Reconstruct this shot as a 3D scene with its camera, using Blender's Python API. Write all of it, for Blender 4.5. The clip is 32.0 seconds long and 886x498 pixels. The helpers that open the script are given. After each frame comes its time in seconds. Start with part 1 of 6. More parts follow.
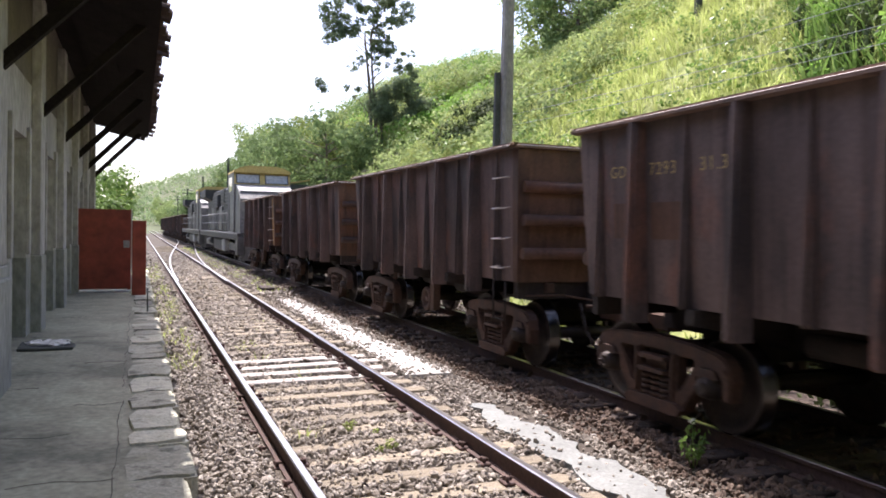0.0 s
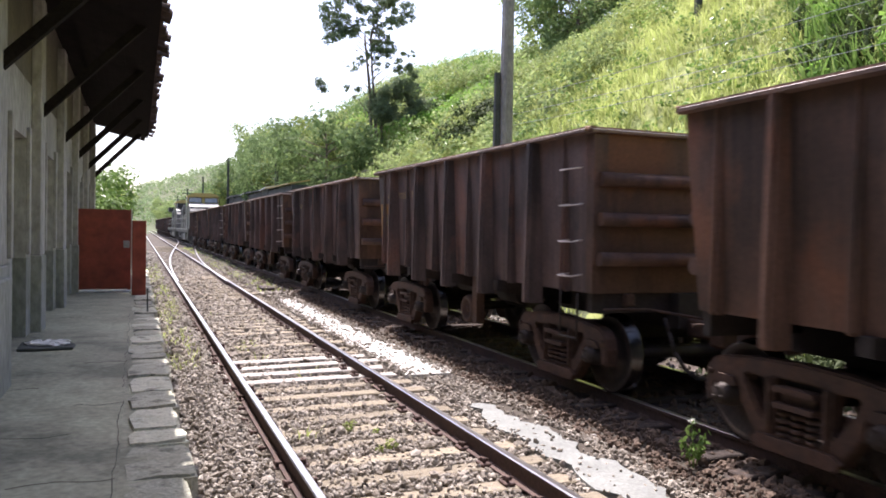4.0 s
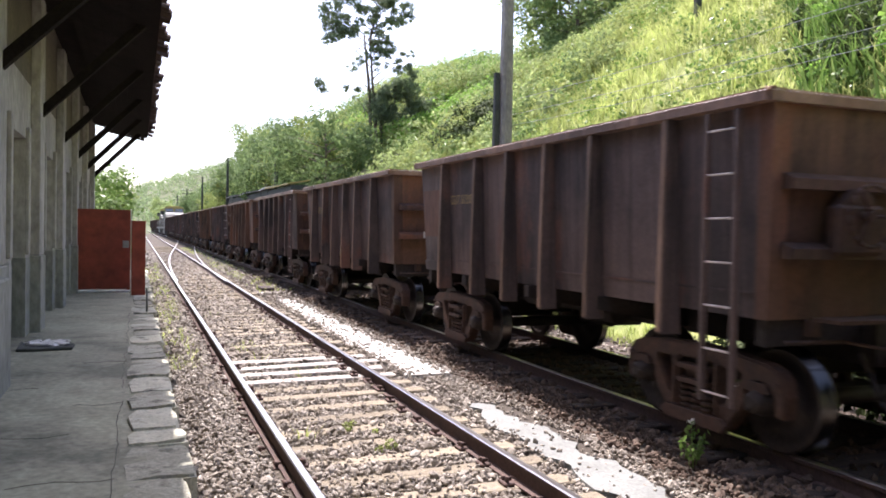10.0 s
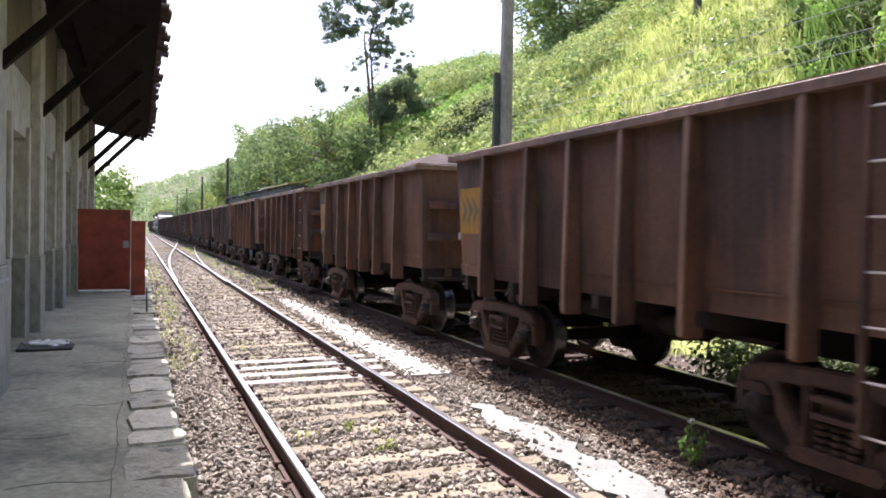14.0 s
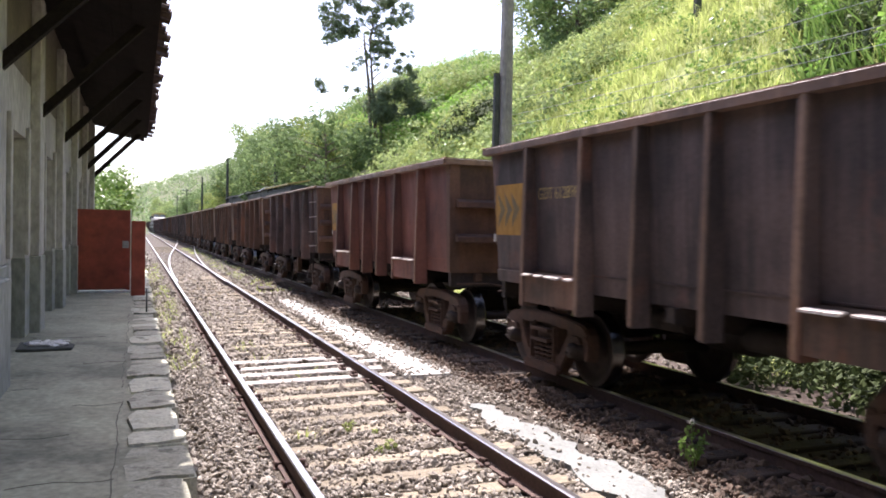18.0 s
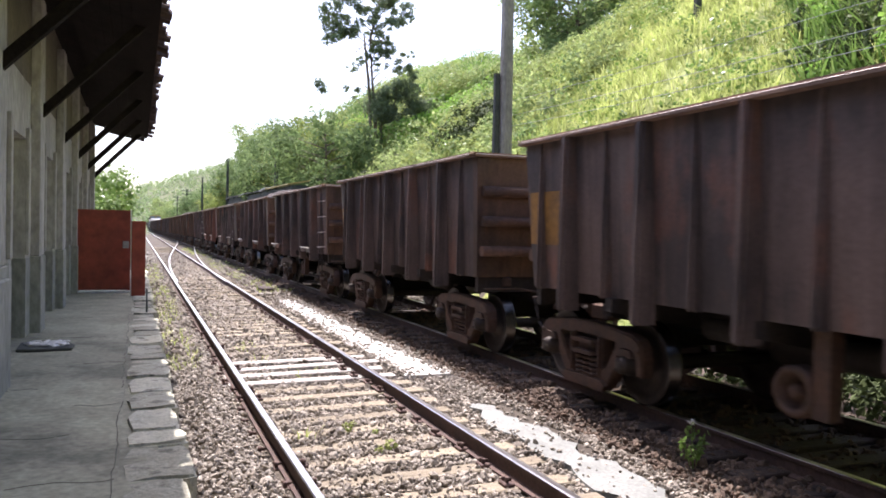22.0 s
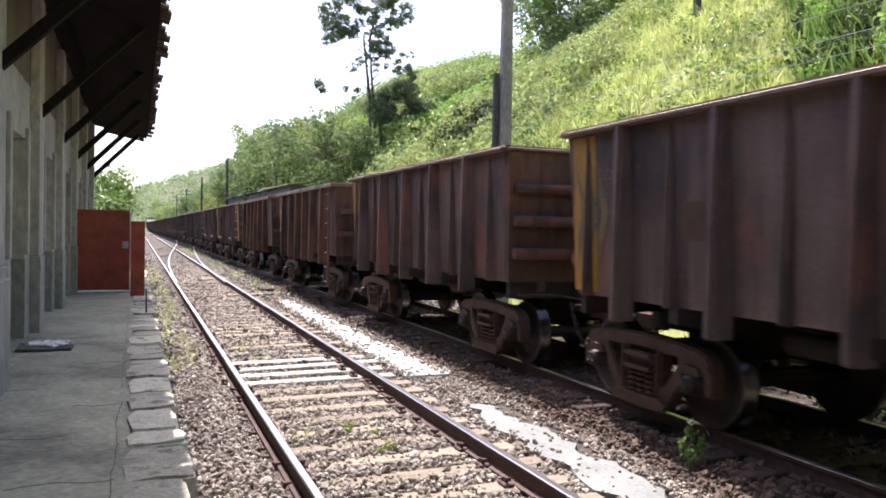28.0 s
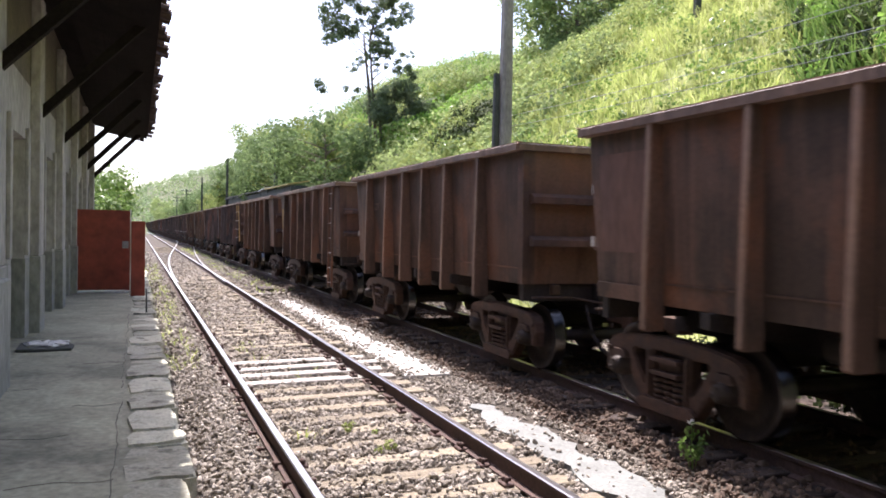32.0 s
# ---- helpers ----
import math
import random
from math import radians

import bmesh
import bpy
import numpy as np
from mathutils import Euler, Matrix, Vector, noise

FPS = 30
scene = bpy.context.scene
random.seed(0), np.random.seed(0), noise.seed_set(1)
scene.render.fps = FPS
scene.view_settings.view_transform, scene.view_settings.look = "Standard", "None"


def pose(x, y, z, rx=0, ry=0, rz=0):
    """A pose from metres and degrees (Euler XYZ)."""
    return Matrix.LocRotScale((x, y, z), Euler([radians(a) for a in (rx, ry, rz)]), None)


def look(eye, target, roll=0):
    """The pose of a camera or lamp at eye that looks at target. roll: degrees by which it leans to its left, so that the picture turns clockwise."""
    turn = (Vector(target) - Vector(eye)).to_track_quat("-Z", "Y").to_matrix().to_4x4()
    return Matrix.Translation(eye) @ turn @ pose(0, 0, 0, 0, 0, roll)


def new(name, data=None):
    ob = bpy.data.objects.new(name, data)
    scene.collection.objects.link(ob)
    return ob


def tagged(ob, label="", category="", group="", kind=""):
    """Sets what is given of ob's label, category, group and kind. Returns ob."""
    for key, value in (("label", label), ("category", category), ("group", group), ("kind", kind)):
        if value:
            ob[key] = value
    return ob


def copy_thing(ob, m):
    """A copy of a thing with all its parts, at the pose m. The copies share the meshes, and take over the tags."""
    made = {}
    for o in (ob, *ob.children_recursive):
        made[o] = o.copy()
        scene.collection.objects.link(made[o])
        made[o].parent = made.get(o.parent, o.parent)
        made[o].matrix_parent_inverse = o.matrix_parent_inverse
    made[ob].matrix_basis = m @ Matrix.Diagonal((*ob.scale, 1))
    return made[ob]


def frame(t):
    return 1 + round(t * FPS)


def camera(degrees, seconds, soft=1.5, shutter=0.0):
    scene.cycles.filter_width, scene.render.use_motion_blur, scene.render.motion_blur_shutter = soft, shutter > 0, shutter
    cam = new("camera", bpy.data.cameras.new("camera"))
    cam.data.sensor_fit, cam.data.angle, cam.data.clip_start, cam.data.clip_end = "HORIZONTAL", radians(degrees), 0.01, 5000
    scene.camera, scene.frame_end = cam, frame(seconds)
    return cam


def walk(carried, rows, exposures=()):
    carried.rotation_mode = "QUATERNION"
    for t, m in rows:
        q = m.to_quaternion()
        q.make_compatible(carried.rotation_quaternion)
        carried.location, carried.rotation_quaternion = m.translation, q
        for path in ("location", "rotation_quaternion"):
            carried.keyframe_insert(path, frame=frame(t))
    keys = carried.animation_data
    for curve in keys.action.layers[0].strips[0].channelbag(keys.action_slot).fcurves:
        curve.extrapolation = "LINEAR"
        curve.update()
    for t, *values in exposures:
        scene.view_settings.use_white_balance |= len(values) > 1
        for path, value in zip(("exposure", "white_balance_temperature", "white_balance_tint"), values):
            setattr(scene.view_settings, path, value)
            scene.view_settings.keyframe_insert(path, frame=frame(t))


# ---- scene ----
# Railway yard beside a small old station: x to the right of the platform, y along the line, z up.
RT = 0.17                 # top of rail
X_LEFT, GAUGE = 1.167, 1.67   # centre of the near line's left rail head, spacing of rail heads
X_TRAIN = 5.895           # middle of the ore train's line
RT_ORE = 0.19             # top of rail of the ore line
DRIFT, GRADE = -0.005, 0.0045   # the ore line closes in slowly, and the whole yard climbs gently
Z_PLAT = 0.45             # platform floor
EYE = (0.0, 0.0, 1.962)


def aim(yaw, pitch, roll):
    """Camera pose: degrees to the right of the line, downwards, and lean."""
    a, b = radians(yaw), radians(pitch)
    way = Vector((math.sin(a) * math.cos(b), math.cos(a) * math.cos(b), -math.sin(b)))
    return look(EYE, Vector(EYE) + way, roll)


cam = camera(58.78, 32.0, soft=1.75, shutter=0.2)
walk(cam, [(0.0, aim(21.190, 1.105, 1.03)), (4.0, aim(21.190, 1.100, 1.03)), (8.0, aim(21.218, 1.089, 1.04)), (13.0, aim(21.235, 1.089, 1.04)),
           (19.0, aim(21.240, 1.060, 1.05)), (24.0, aim(21.225, 1.045, 1.05)), (28.0, aim(21.265, 1.040, 1.05)), (32.0, aim(21.255, 1.040, 1.05))],
     exposures=[(0.0, 1.38, 6450, 21), (8.0, 1.46, 6450, 21), (13.0, 1.60, 6450, 21), (17.0, 1.58, 6450, 21), (22.0, 1.53, 6450, 21), (28.0, 1.50, 6450, 21), (32.0, 1.50, 6450, 21)])

# ---- light: a high sun ahead of the camera, hazy bright sky ----
SUN = Vector((0.0, 0.46, 0.885)).normalized()
world = bpy.data.worlds.new("sky")
scene.world = world
world.use_nodes = True
wn = world.node_tree
wn.nodes.clear()
w_out, w_bg, w_sky = (wn.nodes.new(n) for n in ("ShaderNodeOutputWorld", "ShaderNodeBackground", "ShaderNodeTexSky"))
w_sky.sky_type = "NISHITA"
w_sky.sun_disc = False
w_sky.sun_elevation = math.asin(SUN.z)
w_sky.sun_rotation = math.atan2(SUN.x, SUN.y)
w_sky.air_density, w_sky.dust_density, w_sky.ozone_density = 0.9, 2.6, 1.0
w_bg.inputs["Strength"].default_value = 0.15
wn.links.new(w_sky.outputs["Color"], w_bg.inputs["Color"])
wn.links.new(w_bg.outputs["Background"], w_out.inputs["Surface"])
sun = new("sun", bpy.data.lights.new("sun", "SUN"))
sun.data.energy, sun.data.angle, sun.data.color = 4.6, radians(0.6), (1.0, 0.965, 0.92)
sun.matrix_world = look((0, 0, 60), Vector((0, 0, 60)) - SUN)


# ---- materials ----
def mat(name, c1, c2=None, c3=None, rough=0.8, metal=0.0, scale=3.0, grain=40.0, bump=0.25, stretch=(1, 1, 1), by="noise", spec=0.3, mid=0.5, var=0.0):
    """Two-scale noise between colours; by: what mixes c1 and c2 (noise, island, object); var: brightness shift by object."""
    m = bpy.data.materials.new(name)
    m.use_nodes = True
    t, L = m.node_tree, m.node_tree.links
    N = t.nodes.new
    b = t.nodes["Principled BSDF"]
    b.inputs["Roughness"].default_value, b.inputs["Metallic"].default_value = rough, metal
    b.inputs["Specular IOR Level"].default_value = spec
    co, mp = N("ShaderNodeTexCoord"), N("ShaderNodeMapping")
    mp.inputs["Scale"].default_value = stretch
    L.new(co.outputs["Object"], mp.inputs["Vector"])
    n1, n2 = N("ShaderNodeTexNoise"), N("ShaderNodeTexNoise")
    for n, s, d in ((n1, scale, 5), (n2, grain, 3)):
        n.inputs["Scale"].default_value, n.inputs["Detail"].default_value, n.inputs["Roughness"].default_value = s, d, 0.6
        L.new(mp.outputs["Vector"], n.inputs["Vector"])
    r = N("ShaderNodeValToRGB")
    e = r.color_ramp.elements
    e[0].position, e[1].position = mid - 0.16, mid + 0.16
    c2 = c2 or tuple(v * 0.7 for v in c1)
    e[0].color, e[1].color = (*c1, 1), (*c2, 1)
    if c3:
        x = e.new(mid + 0.05)
        x.color = (*c3, 1)
    if by == "noise":
        L.new(n1.outputs["Fac"], r.inputs["Fac"])
    else:
        e[0].position, e[1].position = 0.0, 1.0
        src = N("ShaderNodeNewGeometry").outputs["Random Per Island"] if by == "island" else N("ShaderNodeObjectInfo").outputs["Random"]
        L.new(src, r.inputs["Fac"])
    mx = N("ShaderNodeMix")
    mx.data_type, mx.blend_type = "RGBA", "MULTIPLY"
    mx.inputs["Factor"].default_value = 0.55
    r2 = N("ShaderNodeValToRGB")
    r2.color_ramp.elements[0].position, r2.color_ramp.elements[1].position = 0.3, 0.7
    r2.color_ramp.elements[0].color, r2.color_ramp.elements[1].color = (0.45, 0.45, 0.45, 1), (1.25, 1.25, 1.25, 1)
    L.new(n2.outputs["Fac"], r2.inputs["Fac"])
    L.new(r.outputs["Color"], mx.inputs["A"])
    L.new(r2.outputs["Color"], mx.inputs["B"])
    col = mx.outputs["Result"]
    if var:
        hs, mr = N("ShaderNodeHueSaturation"), N("ShaderNodeMapRange")
        mr.inputs["To Min"].default_value, mr.inputs["To Max"].default_value = 1 - var, 1 + var
        L.new(N("ShaderNodeObjectInfo").outputs["Random"], mr.inputs["Value"])
        L.new(mr.outputs["Result"], hs.inputs["Value"])
        L.new(col, hs.inputs["Color"])
        col = hs.outputs["Color"]
    L.new(col, b.inputs["Base Color"])
    if bump:
        bp = N("ShaderNodeBump")
        bp.inputs["Strength"].default_value, bp.inputs["Distance"].default_value = bump, 0.02
        L.new(n2.outputs["Fac"], bp.inputs["Height"])
        L.new(bp.outputs["Normal"], b.inputs["Normal"])
    return m


def leafy(name, c1, c2, c3=None, rough=0.7, glow=0.35):
    """Leaves: colour by leaf, light shining through."""
    m = mat(name, c1, c2, c3, rough=rough, by="island", bump=0, spec=0.12, grain=0.95)
    t, b = m.node_tree, m.node_tree.nodes["Principled BSDF"]
    b.inputs["Base Color"].links[0].from_node.inputs["Factor"].default_value = 0.85
    tr, ad, out = t.nodes.new("ShaderNodeBsdfTranslucent"), t.nodes.new("ShaderNodeMixShader"), t.nodes["Material Output"]
    ad.inputs["Fac"].default_value = glow
    col = b.inputs["Base Color"].links[0].from_socket
    t.links.new(col, tr.inputs["Color"])
    t.links.new(b.outputs["BSDF"], ad.inputs[1])
    t.links.new(tr.outputs["BSDF"], ad.inputs[2])
    t.links.new(ad.outputs["Shader"], out.inputs["Surface"])
    return m


def paint(name, base, dark, rust, dust=0.35, rusty=0.6, rough=0.62):
    """Old wagon paint: cloudy tone, vertical run-down streaks, rust blotches; shifted from object to object."""
    m = bpy.data.materials.new(name)
    m.use_nodes = True
    t = m.node_tree
    N, L = t.nodes.new, t.links.new
    b = t.nodes["Principled BSDF"]
    b.inputs["Specular IOR Level"].default_value = 0.22
    co, inf, ad = N("ShaderNodeTexCoord"), N("ShaderNodeObjectInfo"), N("ShaderNodeVectorMath")
    sc = N("ShaderNodeVectorMath")
    sc.operation = "SCALE"
    sc.inputs[0].default_value = (0.0, 53.0, 31.0)
    L(inf.outputs["Random"], sc.inputs["Scale"])
    L(co.outputs["Object"], ad.inputs[0]), L(sc.outputs["Vector"], ad.inputs[1])

    def field(scale, stretch, lo, hi, detail=5):
        mp, n, r = N("ShaderNodeMapping"), N("ShaderNodeTexNoise"), N("ShaderNodeMapRange")
        mp.inputs["Scale"].default_value = stretch
        n.inputs["Scale"].default_value, n.inputs["Detail"].default_value, n.inputs["Roughness"].default_value = scale, detail, 0.62
        r.inputs["From Min"].default_value, r.inputs["From Max"].default_value = lo, hi
        L(ad.outputs["Vector"], mp.inputs["Vector"]), L(mp.outputs["Vector"], n.inputs["Vector"]), L(n.outputs["Fac"], r.inputs["Value"])
        return r.outputs["Result"]

    def blend(fac, a, c, amount, mode="MIX"):
        x, k = N("ShaderNodeMix"), N("ShaderNodeMath")
        x.data_type, x.blend_type, k.operation = "RGBA", mode, "MULTIPLY"
        L(fac, k.inputs[0])
        k.inputs[1].default_value = amount
        L(k.outputs["Value"], x.inputs["Factor"])
        for sock, v in (("A", a), ("B", c)):
            if isinstance(v, tuple):
                x.inputs[sock].default_value = (*v, 1)
            else:
                L(v, x.inputs[sock])
        return x.outputs["Result"]

    col = blend(field(0.62, (1, 1, 0.8), 0.40, 0.60), base, dark, 1.0)
    col = blend(field(1.0, (5, 7.0, 0.30), 0.50, 0.74), col, tuple(v * 1.75 for v in base), dust)
    col = blend(field(1.0, (6, 11.0, 0.25), 0.54, 0.72), col, tuple(v * 0.45 for v in dark), 0.6)
    col = blend(field(0.75, (1, 1.2, 0.8), 0.54, 0.66, 8), col, rust, rusty)
    col = blend(field(26.0, (1, 1, 1), 0.35, 0.7, 3), col, (0.55, 0.55, 0.55), 0.55, "MULTIPLY")
    hs, mr = N("ShaderNodeHueSaturation"), N("ShaderNodeMapRange")
    mr.inputs["To Min"].default_value, mr.inputs["To Max"].default_value = 0.88, 1.22
    L(inf.outputs["Random"], mr.inputs["Value"]), L(mr.outputs["Result"], hs.inputs["Value"]), L(col, hs.inputs["Color"])
    L(hs.outputs["Color"], b.inputs["Base Color"])
    rr = N("ShaderNodeMapRange")
    rr.inputs["To Min"].default_value, rr.inputs["To Max"].default_value = rough - 0.12, rough + 0.22
    L(field(3.0, (1, 1, 0.5), 0.3, 0.7), rr.inputs["Value"])
    L(rr.outputs["Result"], b.inputs["Roughness"])
    bp = N("ShaderNodeBump")
    bp.inputs["Strength"].default_value, bp.inputs["Distance"].default_value = 0.30, 0.012
    L(field(2.2, (1, 1, 1), 0.2, 0.8, 6), bp.inputs["Height"])
    L(bp.outputs["Normal"], b.inputs["Normal"])
    return m


M_BROWN = paint("wagon_paint_brown", (0.158, 0.088, 0.060), (0.068, 0.046, 0.034), (0.242, 0.097, 0.048))
M_DARK = paint("wagon_paint_dark", (0.146, 0.098, 0.085), (0.061, 0.049, 0.046), (0.244, 0.107, 0.071))
# Lighter copy of the wagon paint: scuffing plus painted light on outer faces.
M_POST = paint("scuffed_lit_post_paint", (0.226, 0.141, 0.099), (0.119, 0.078, 0.058), (0.259, 0.135, 0.078), 0.5, 0.5, 0.5)
M_END = paint("rust_brown_end_paint", (0.137, 0.075, 0.051), (0.063, 0.040, 0.031), (0.200, 0.082, 0.041))
# Rim and edge colours: dust and wear, brightened further as painted sun highlights.
M_RIMTOP = mat("dusty_worn_sunlit_rim", (0.60, 0.52, 0.47), (0.44, 0.36, 0.32), (0.68, 0.60, 0.55), rough=0.6, scale=3, grain=30, bump=0.1)
M_EDGE = mat("worn_glint_post_edge", (0.27, 0.215, 0.19), (0.14, 0.10, 0.085), (0.46, 0.40, 0.37), rough=0.32, scale=4, grain=25, bump=0.1, stretch=(1, 1, 0.5), spec=0.6)
M_REDDEEP = paint("wagon_paint_oxide", (0.183, 0.078, 0.059), (0.088, 0.045, 0.038), (0.232, 0.091, 0.057))
M_GREYBROWN = paint("wagon_paint_greybrown", (0.134, 0.094, 0.082), (0.057, 0.046, 0.044), (0.232, 0.101, 0.067))
M_RED = mat("wagon_paint_red", (0.17, 0.085, 0.058), (0.11, 0.062, 0.050), (0.13, 0.07, 0.05), rough=0.75, scale=1.1, grain=9, bump=0.12, stretch=(1, 1, 0.4), var=0.12)
M_YEL = mat("yellow_paint", (0.46, 0.24, 0.035), (0.30, 0.155, 0.035), rough=0.65, scale=2.5, grain=12, bump=0.05, stretch=(1, 1, 0.4))
M_KHAKI = mat("dusty_yellow_paint", (0.48, 0.37, 0.13), (0.38, 0.29, 0.11), rough=0.65, scale=2.5, grain=12, bump=0.05)
M_YELDULL = mat("faded_yellow_paint", (0.30, 0.15, 0.035), (0.19, 0.10, 0.035), rough=0.7, scale=2.5, grain=12, bump=0.05)
M_MARK = mat("grey_mark_paint", (0.13, 0.11, 0.075), (0.19, 0.14, 0.06), rough=0.7, scale=6, grain=20, bump=0)
M_LETTER = mat("letter_paint", (0.50, 0.36, 0.14), (0.38, 0.27, 0.12), rough=0.7, scale=9, grain=30, bump=0)
M_LETTERDULL = mat("worn_letter_paint", (0.20, 0.13, 0.085), (0.14, 0.09, 0.07), rough=0.7, scale=9, grain=30, bump=0)
M_CAST = mat("cast_steel", (0.056, 0.037, 0.029), (0.095, 0.051, 0.034), rough=0.75, metal=0.1, scale=4, grain=25, bump=0.3)
M_WHEEL = mat("wheel_steel", (0.036, 0.030, 0.028), (0.060, 0.044, 0.036), rough=0.6, metal=0.4, scale=5, grain=25, bump=0.1)
M_TREAD = mat("wheel_tread", (0.105, 0.098, 0.092), (0.070, 0.064, 0.060), rough=0.2, metal=1.0, scale=5, grain=40, bump=0.03)
M_UNDER = mat("underframe_grime", (0.030, 0.025, 0.022), (0.044, 0.033, 0.028), rough=0.85, scale=3, grain=20, bump=0.3)
M_WORN = mat("bare_worn_metal", (0.66, 0.63, 0.58), (0.46, 0.42, 0.38), rough=0.5, scale=6, grain=30, bump=0.05)
M_ORE = mat("iron_ore", (0.041, 0.033, 0.032), (0.061, 0.047, 0.044), rough=0.95, scale=3, grain=30, bump=0.8)
M_RAILTOP = mat("polished_rail_head", (0.62, 0.60, 0.58), (0.50, 0.48, 0.47), rough=0.28, metal=1.0, scale=3, grain=60, bump=0.04, stretch=(6, 0.3, 6))
M_RAIL = mat("rusty_rail", (0.10, 0.060, 0.048), (0.070, 0.045, 0.040), rough=0.8, scale=3, grain=30, bump=0.2)
M_TIE = mat("weathered_sleeper", (0.175, 0.145, 0.102), (0.105, 0.086, 0.062), (0.25, 0.213, 0.155), rough=0.9, scale=2.5, grain=30, bump=0.5, stretch=(0.6, 6, 6), var=0.25)
M_TIEPALE = mat("pale_sleeper", (0.46, 0.43, 0.39), (0.33, 0.30, 0.27), rough=0.85, scale=2.5, grain=30, bump=0.4, stretch=(0.6, 6, 6))
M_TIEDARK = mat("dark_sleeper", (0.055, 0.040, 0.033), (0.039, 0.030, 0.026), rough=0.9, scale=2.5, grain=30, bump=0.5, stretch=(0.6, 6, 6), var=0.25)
M_STONE = mat("ballast_stone", (0.140, 0.115, 0.088), (0.044, 0.036, 0.029), (0.40, 0.36, 0.305), rough=0.85, by="island", grain=60, bump=0.3)
M_STONEDARK = mat("ore_stained_ballast", (0.088, 0.061, 0.045), (0.050, 0.036, 0.028), (0.13, 0.090, 0.064), rough=0.85, by="island", grain=60, bump=0.3)
M_GRANITE = mat("granite_kerb", (0.38, 0.37, 0.28), (0.18, 0.175, 0.132), (0.46, 0.445, 0.345), rough=0.85, scale=5, grain=35, bump=0.6, var=0.28)
M_CONC = mat("platform_screed", (0.36, 0.355, 0.255), (0.16, 0.158, 0.115), (0.25, 0.247, 0.18), rough=0.85, scale=1.1, grain=16, bump=0.3)
M_PALECONC = mat("pale_cement", (0.225, 0.234, 0.218), (0.165, 0.172, 0.160), rough=0.75, scale=2.0, grain=35, bump=0.25)
# Far strip's cement, sun glare painted in as a whiter colour.
M_CEMENT = mat("glare_cement", (0.60, 0.585, 0.555), (0.36, 0.35, 0.325), rough=0.5, scale=2.0, grain=35, bump=0.2)
M_CRACK = mat("dirt_in_cracks", (0.075, 0.070, 0.055), (0.11, 0.10, 0.08), rough=0.95, scale=8, grain=40)
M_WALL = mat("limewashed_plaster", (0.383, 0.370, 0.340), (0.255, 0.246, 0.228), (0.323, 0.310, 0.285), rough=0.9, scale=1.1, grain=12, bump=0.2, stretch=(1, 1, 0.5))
# Cream plaster with the shade of the overhang put into its colour.
M_WALLTOP = mat("cream_plaster_eave_shade", (0.15, 0.128, 0.10), (0.10, 0.088, 0.072), rough=0.9, scale=1.1, grain=12, bump=0.2)
M_DADO = mat("grey_dado", (0.313, 0.317, 0.285), (0.202, 0.207, 0.184), rough=0.85, scale=1.2, grain=14, bump=0.2, stretch=(1, 1, 0.5))
M_DOOR = mat("old_door_paint", (0.36, 0.36, 0.34), (0.28, 0.28, 0.26), rough=0.7, scale=2, grain=14, bump=0.15)
M_TIMBER = mat("dark_timber", (0.020, 0.016, 0.014), (0.012, 0.010, 0.009), rough=0.95, scale=3, grain=25, bump=0.4, spec=0.05)
M_TILE = mat("old_clay_tile", (0.055, 0.036, 0.030), (0.035, 0.027, 0.025), (0.070, 0.044, 0.036), rough=0.9, scale=5, grain=30, bump=0.4, var=0.2)
M_REDGATE = mat("red_oxide_paint", (0.28, 0.060, 0.036), (0.23, 0.052, 0.034), rough=0.6, scale=1.2, grain=5, bump=0.06)
M_WHITE = mat("white_paint", (0.78, 0.77, 0.74), (0.66, 0.64, 0.60), rough=0.6, scale=4, grain=25, bump=0.1)
M_SOIL = mat("ground_soil", (0.085, 0.070, 0.053), (0.115, 0.098, 0.075), (0.055, 0.045, 0.035), rough=0.95, scale=1.2, grain=22, bump=0.7)
M_SOILDARK = mat("dark_line_soil", (0.050, 0.038, 0.032), (0.034, 0.028, 0.025), (0.075, 0.055, 0.044), rough=0.95, scale=1.5, grain=22, bump=0.7)
M_POLE = mat("weathered_concrete_pole", (0.30, 0.28, 0.25), (0.21, 0.195, 0.175), rough=0.9, scale=3, grain=25, bump=0.3, stretch=(1, 1, 0.3))
M_POLEDARK = mat("dark_post", (0.075, 0.080, 0.068), (0.05, 0.055, 0.05), rough=0.85, scale=3, grain=25, bump=0.3)
M_WIRE = mat("line_wire", (0.46, 0.455, 0.44), (0.36, 0.355, 0.34), rough=0.5, metal=0.6, bump=0)
M_BARK = mat("bark", (0.16, 0.13, 0.10), (0.10, 0.08, 0.065), rough=0.9, scale=4, grain=20, bump=0.5)
M_GRASS = leafy("hill_grass", (0.35, 0.43, 0.12), (0.21, 0.31, 0.075), (0.46, 0.50, 0.20), glow=0.5)
M_LEAF = leafy("tree_leaves", (0.25, 0.34, 0.125), (0.14, 0.215, 0.085), (0.36, 0.43, 0.17), glow=0.5)
# Leaf colour with deep shade painted in, for hollows and gaps.
M_LEAFSHADE = leafy("shade_dark_leaves", (0.050, 0.070, 0.028), (0.030, 0.045, 0.020), (0.09, 0.12, 0.045), glow=0.15)
M_LUSH = leafy("lush_leaves", (0.17, 0.33, 0.055), (0.10, 0.22, 0.04), (0.26, 0.42, 0.09), glow=0.42)
M_LEAFDEEP = leafy("deep_green_leaves", (0.14, 0.215, 0.085), (0.080, 0.13, 0.056), (0.21, 0.29, 0.115), glow=0.42)
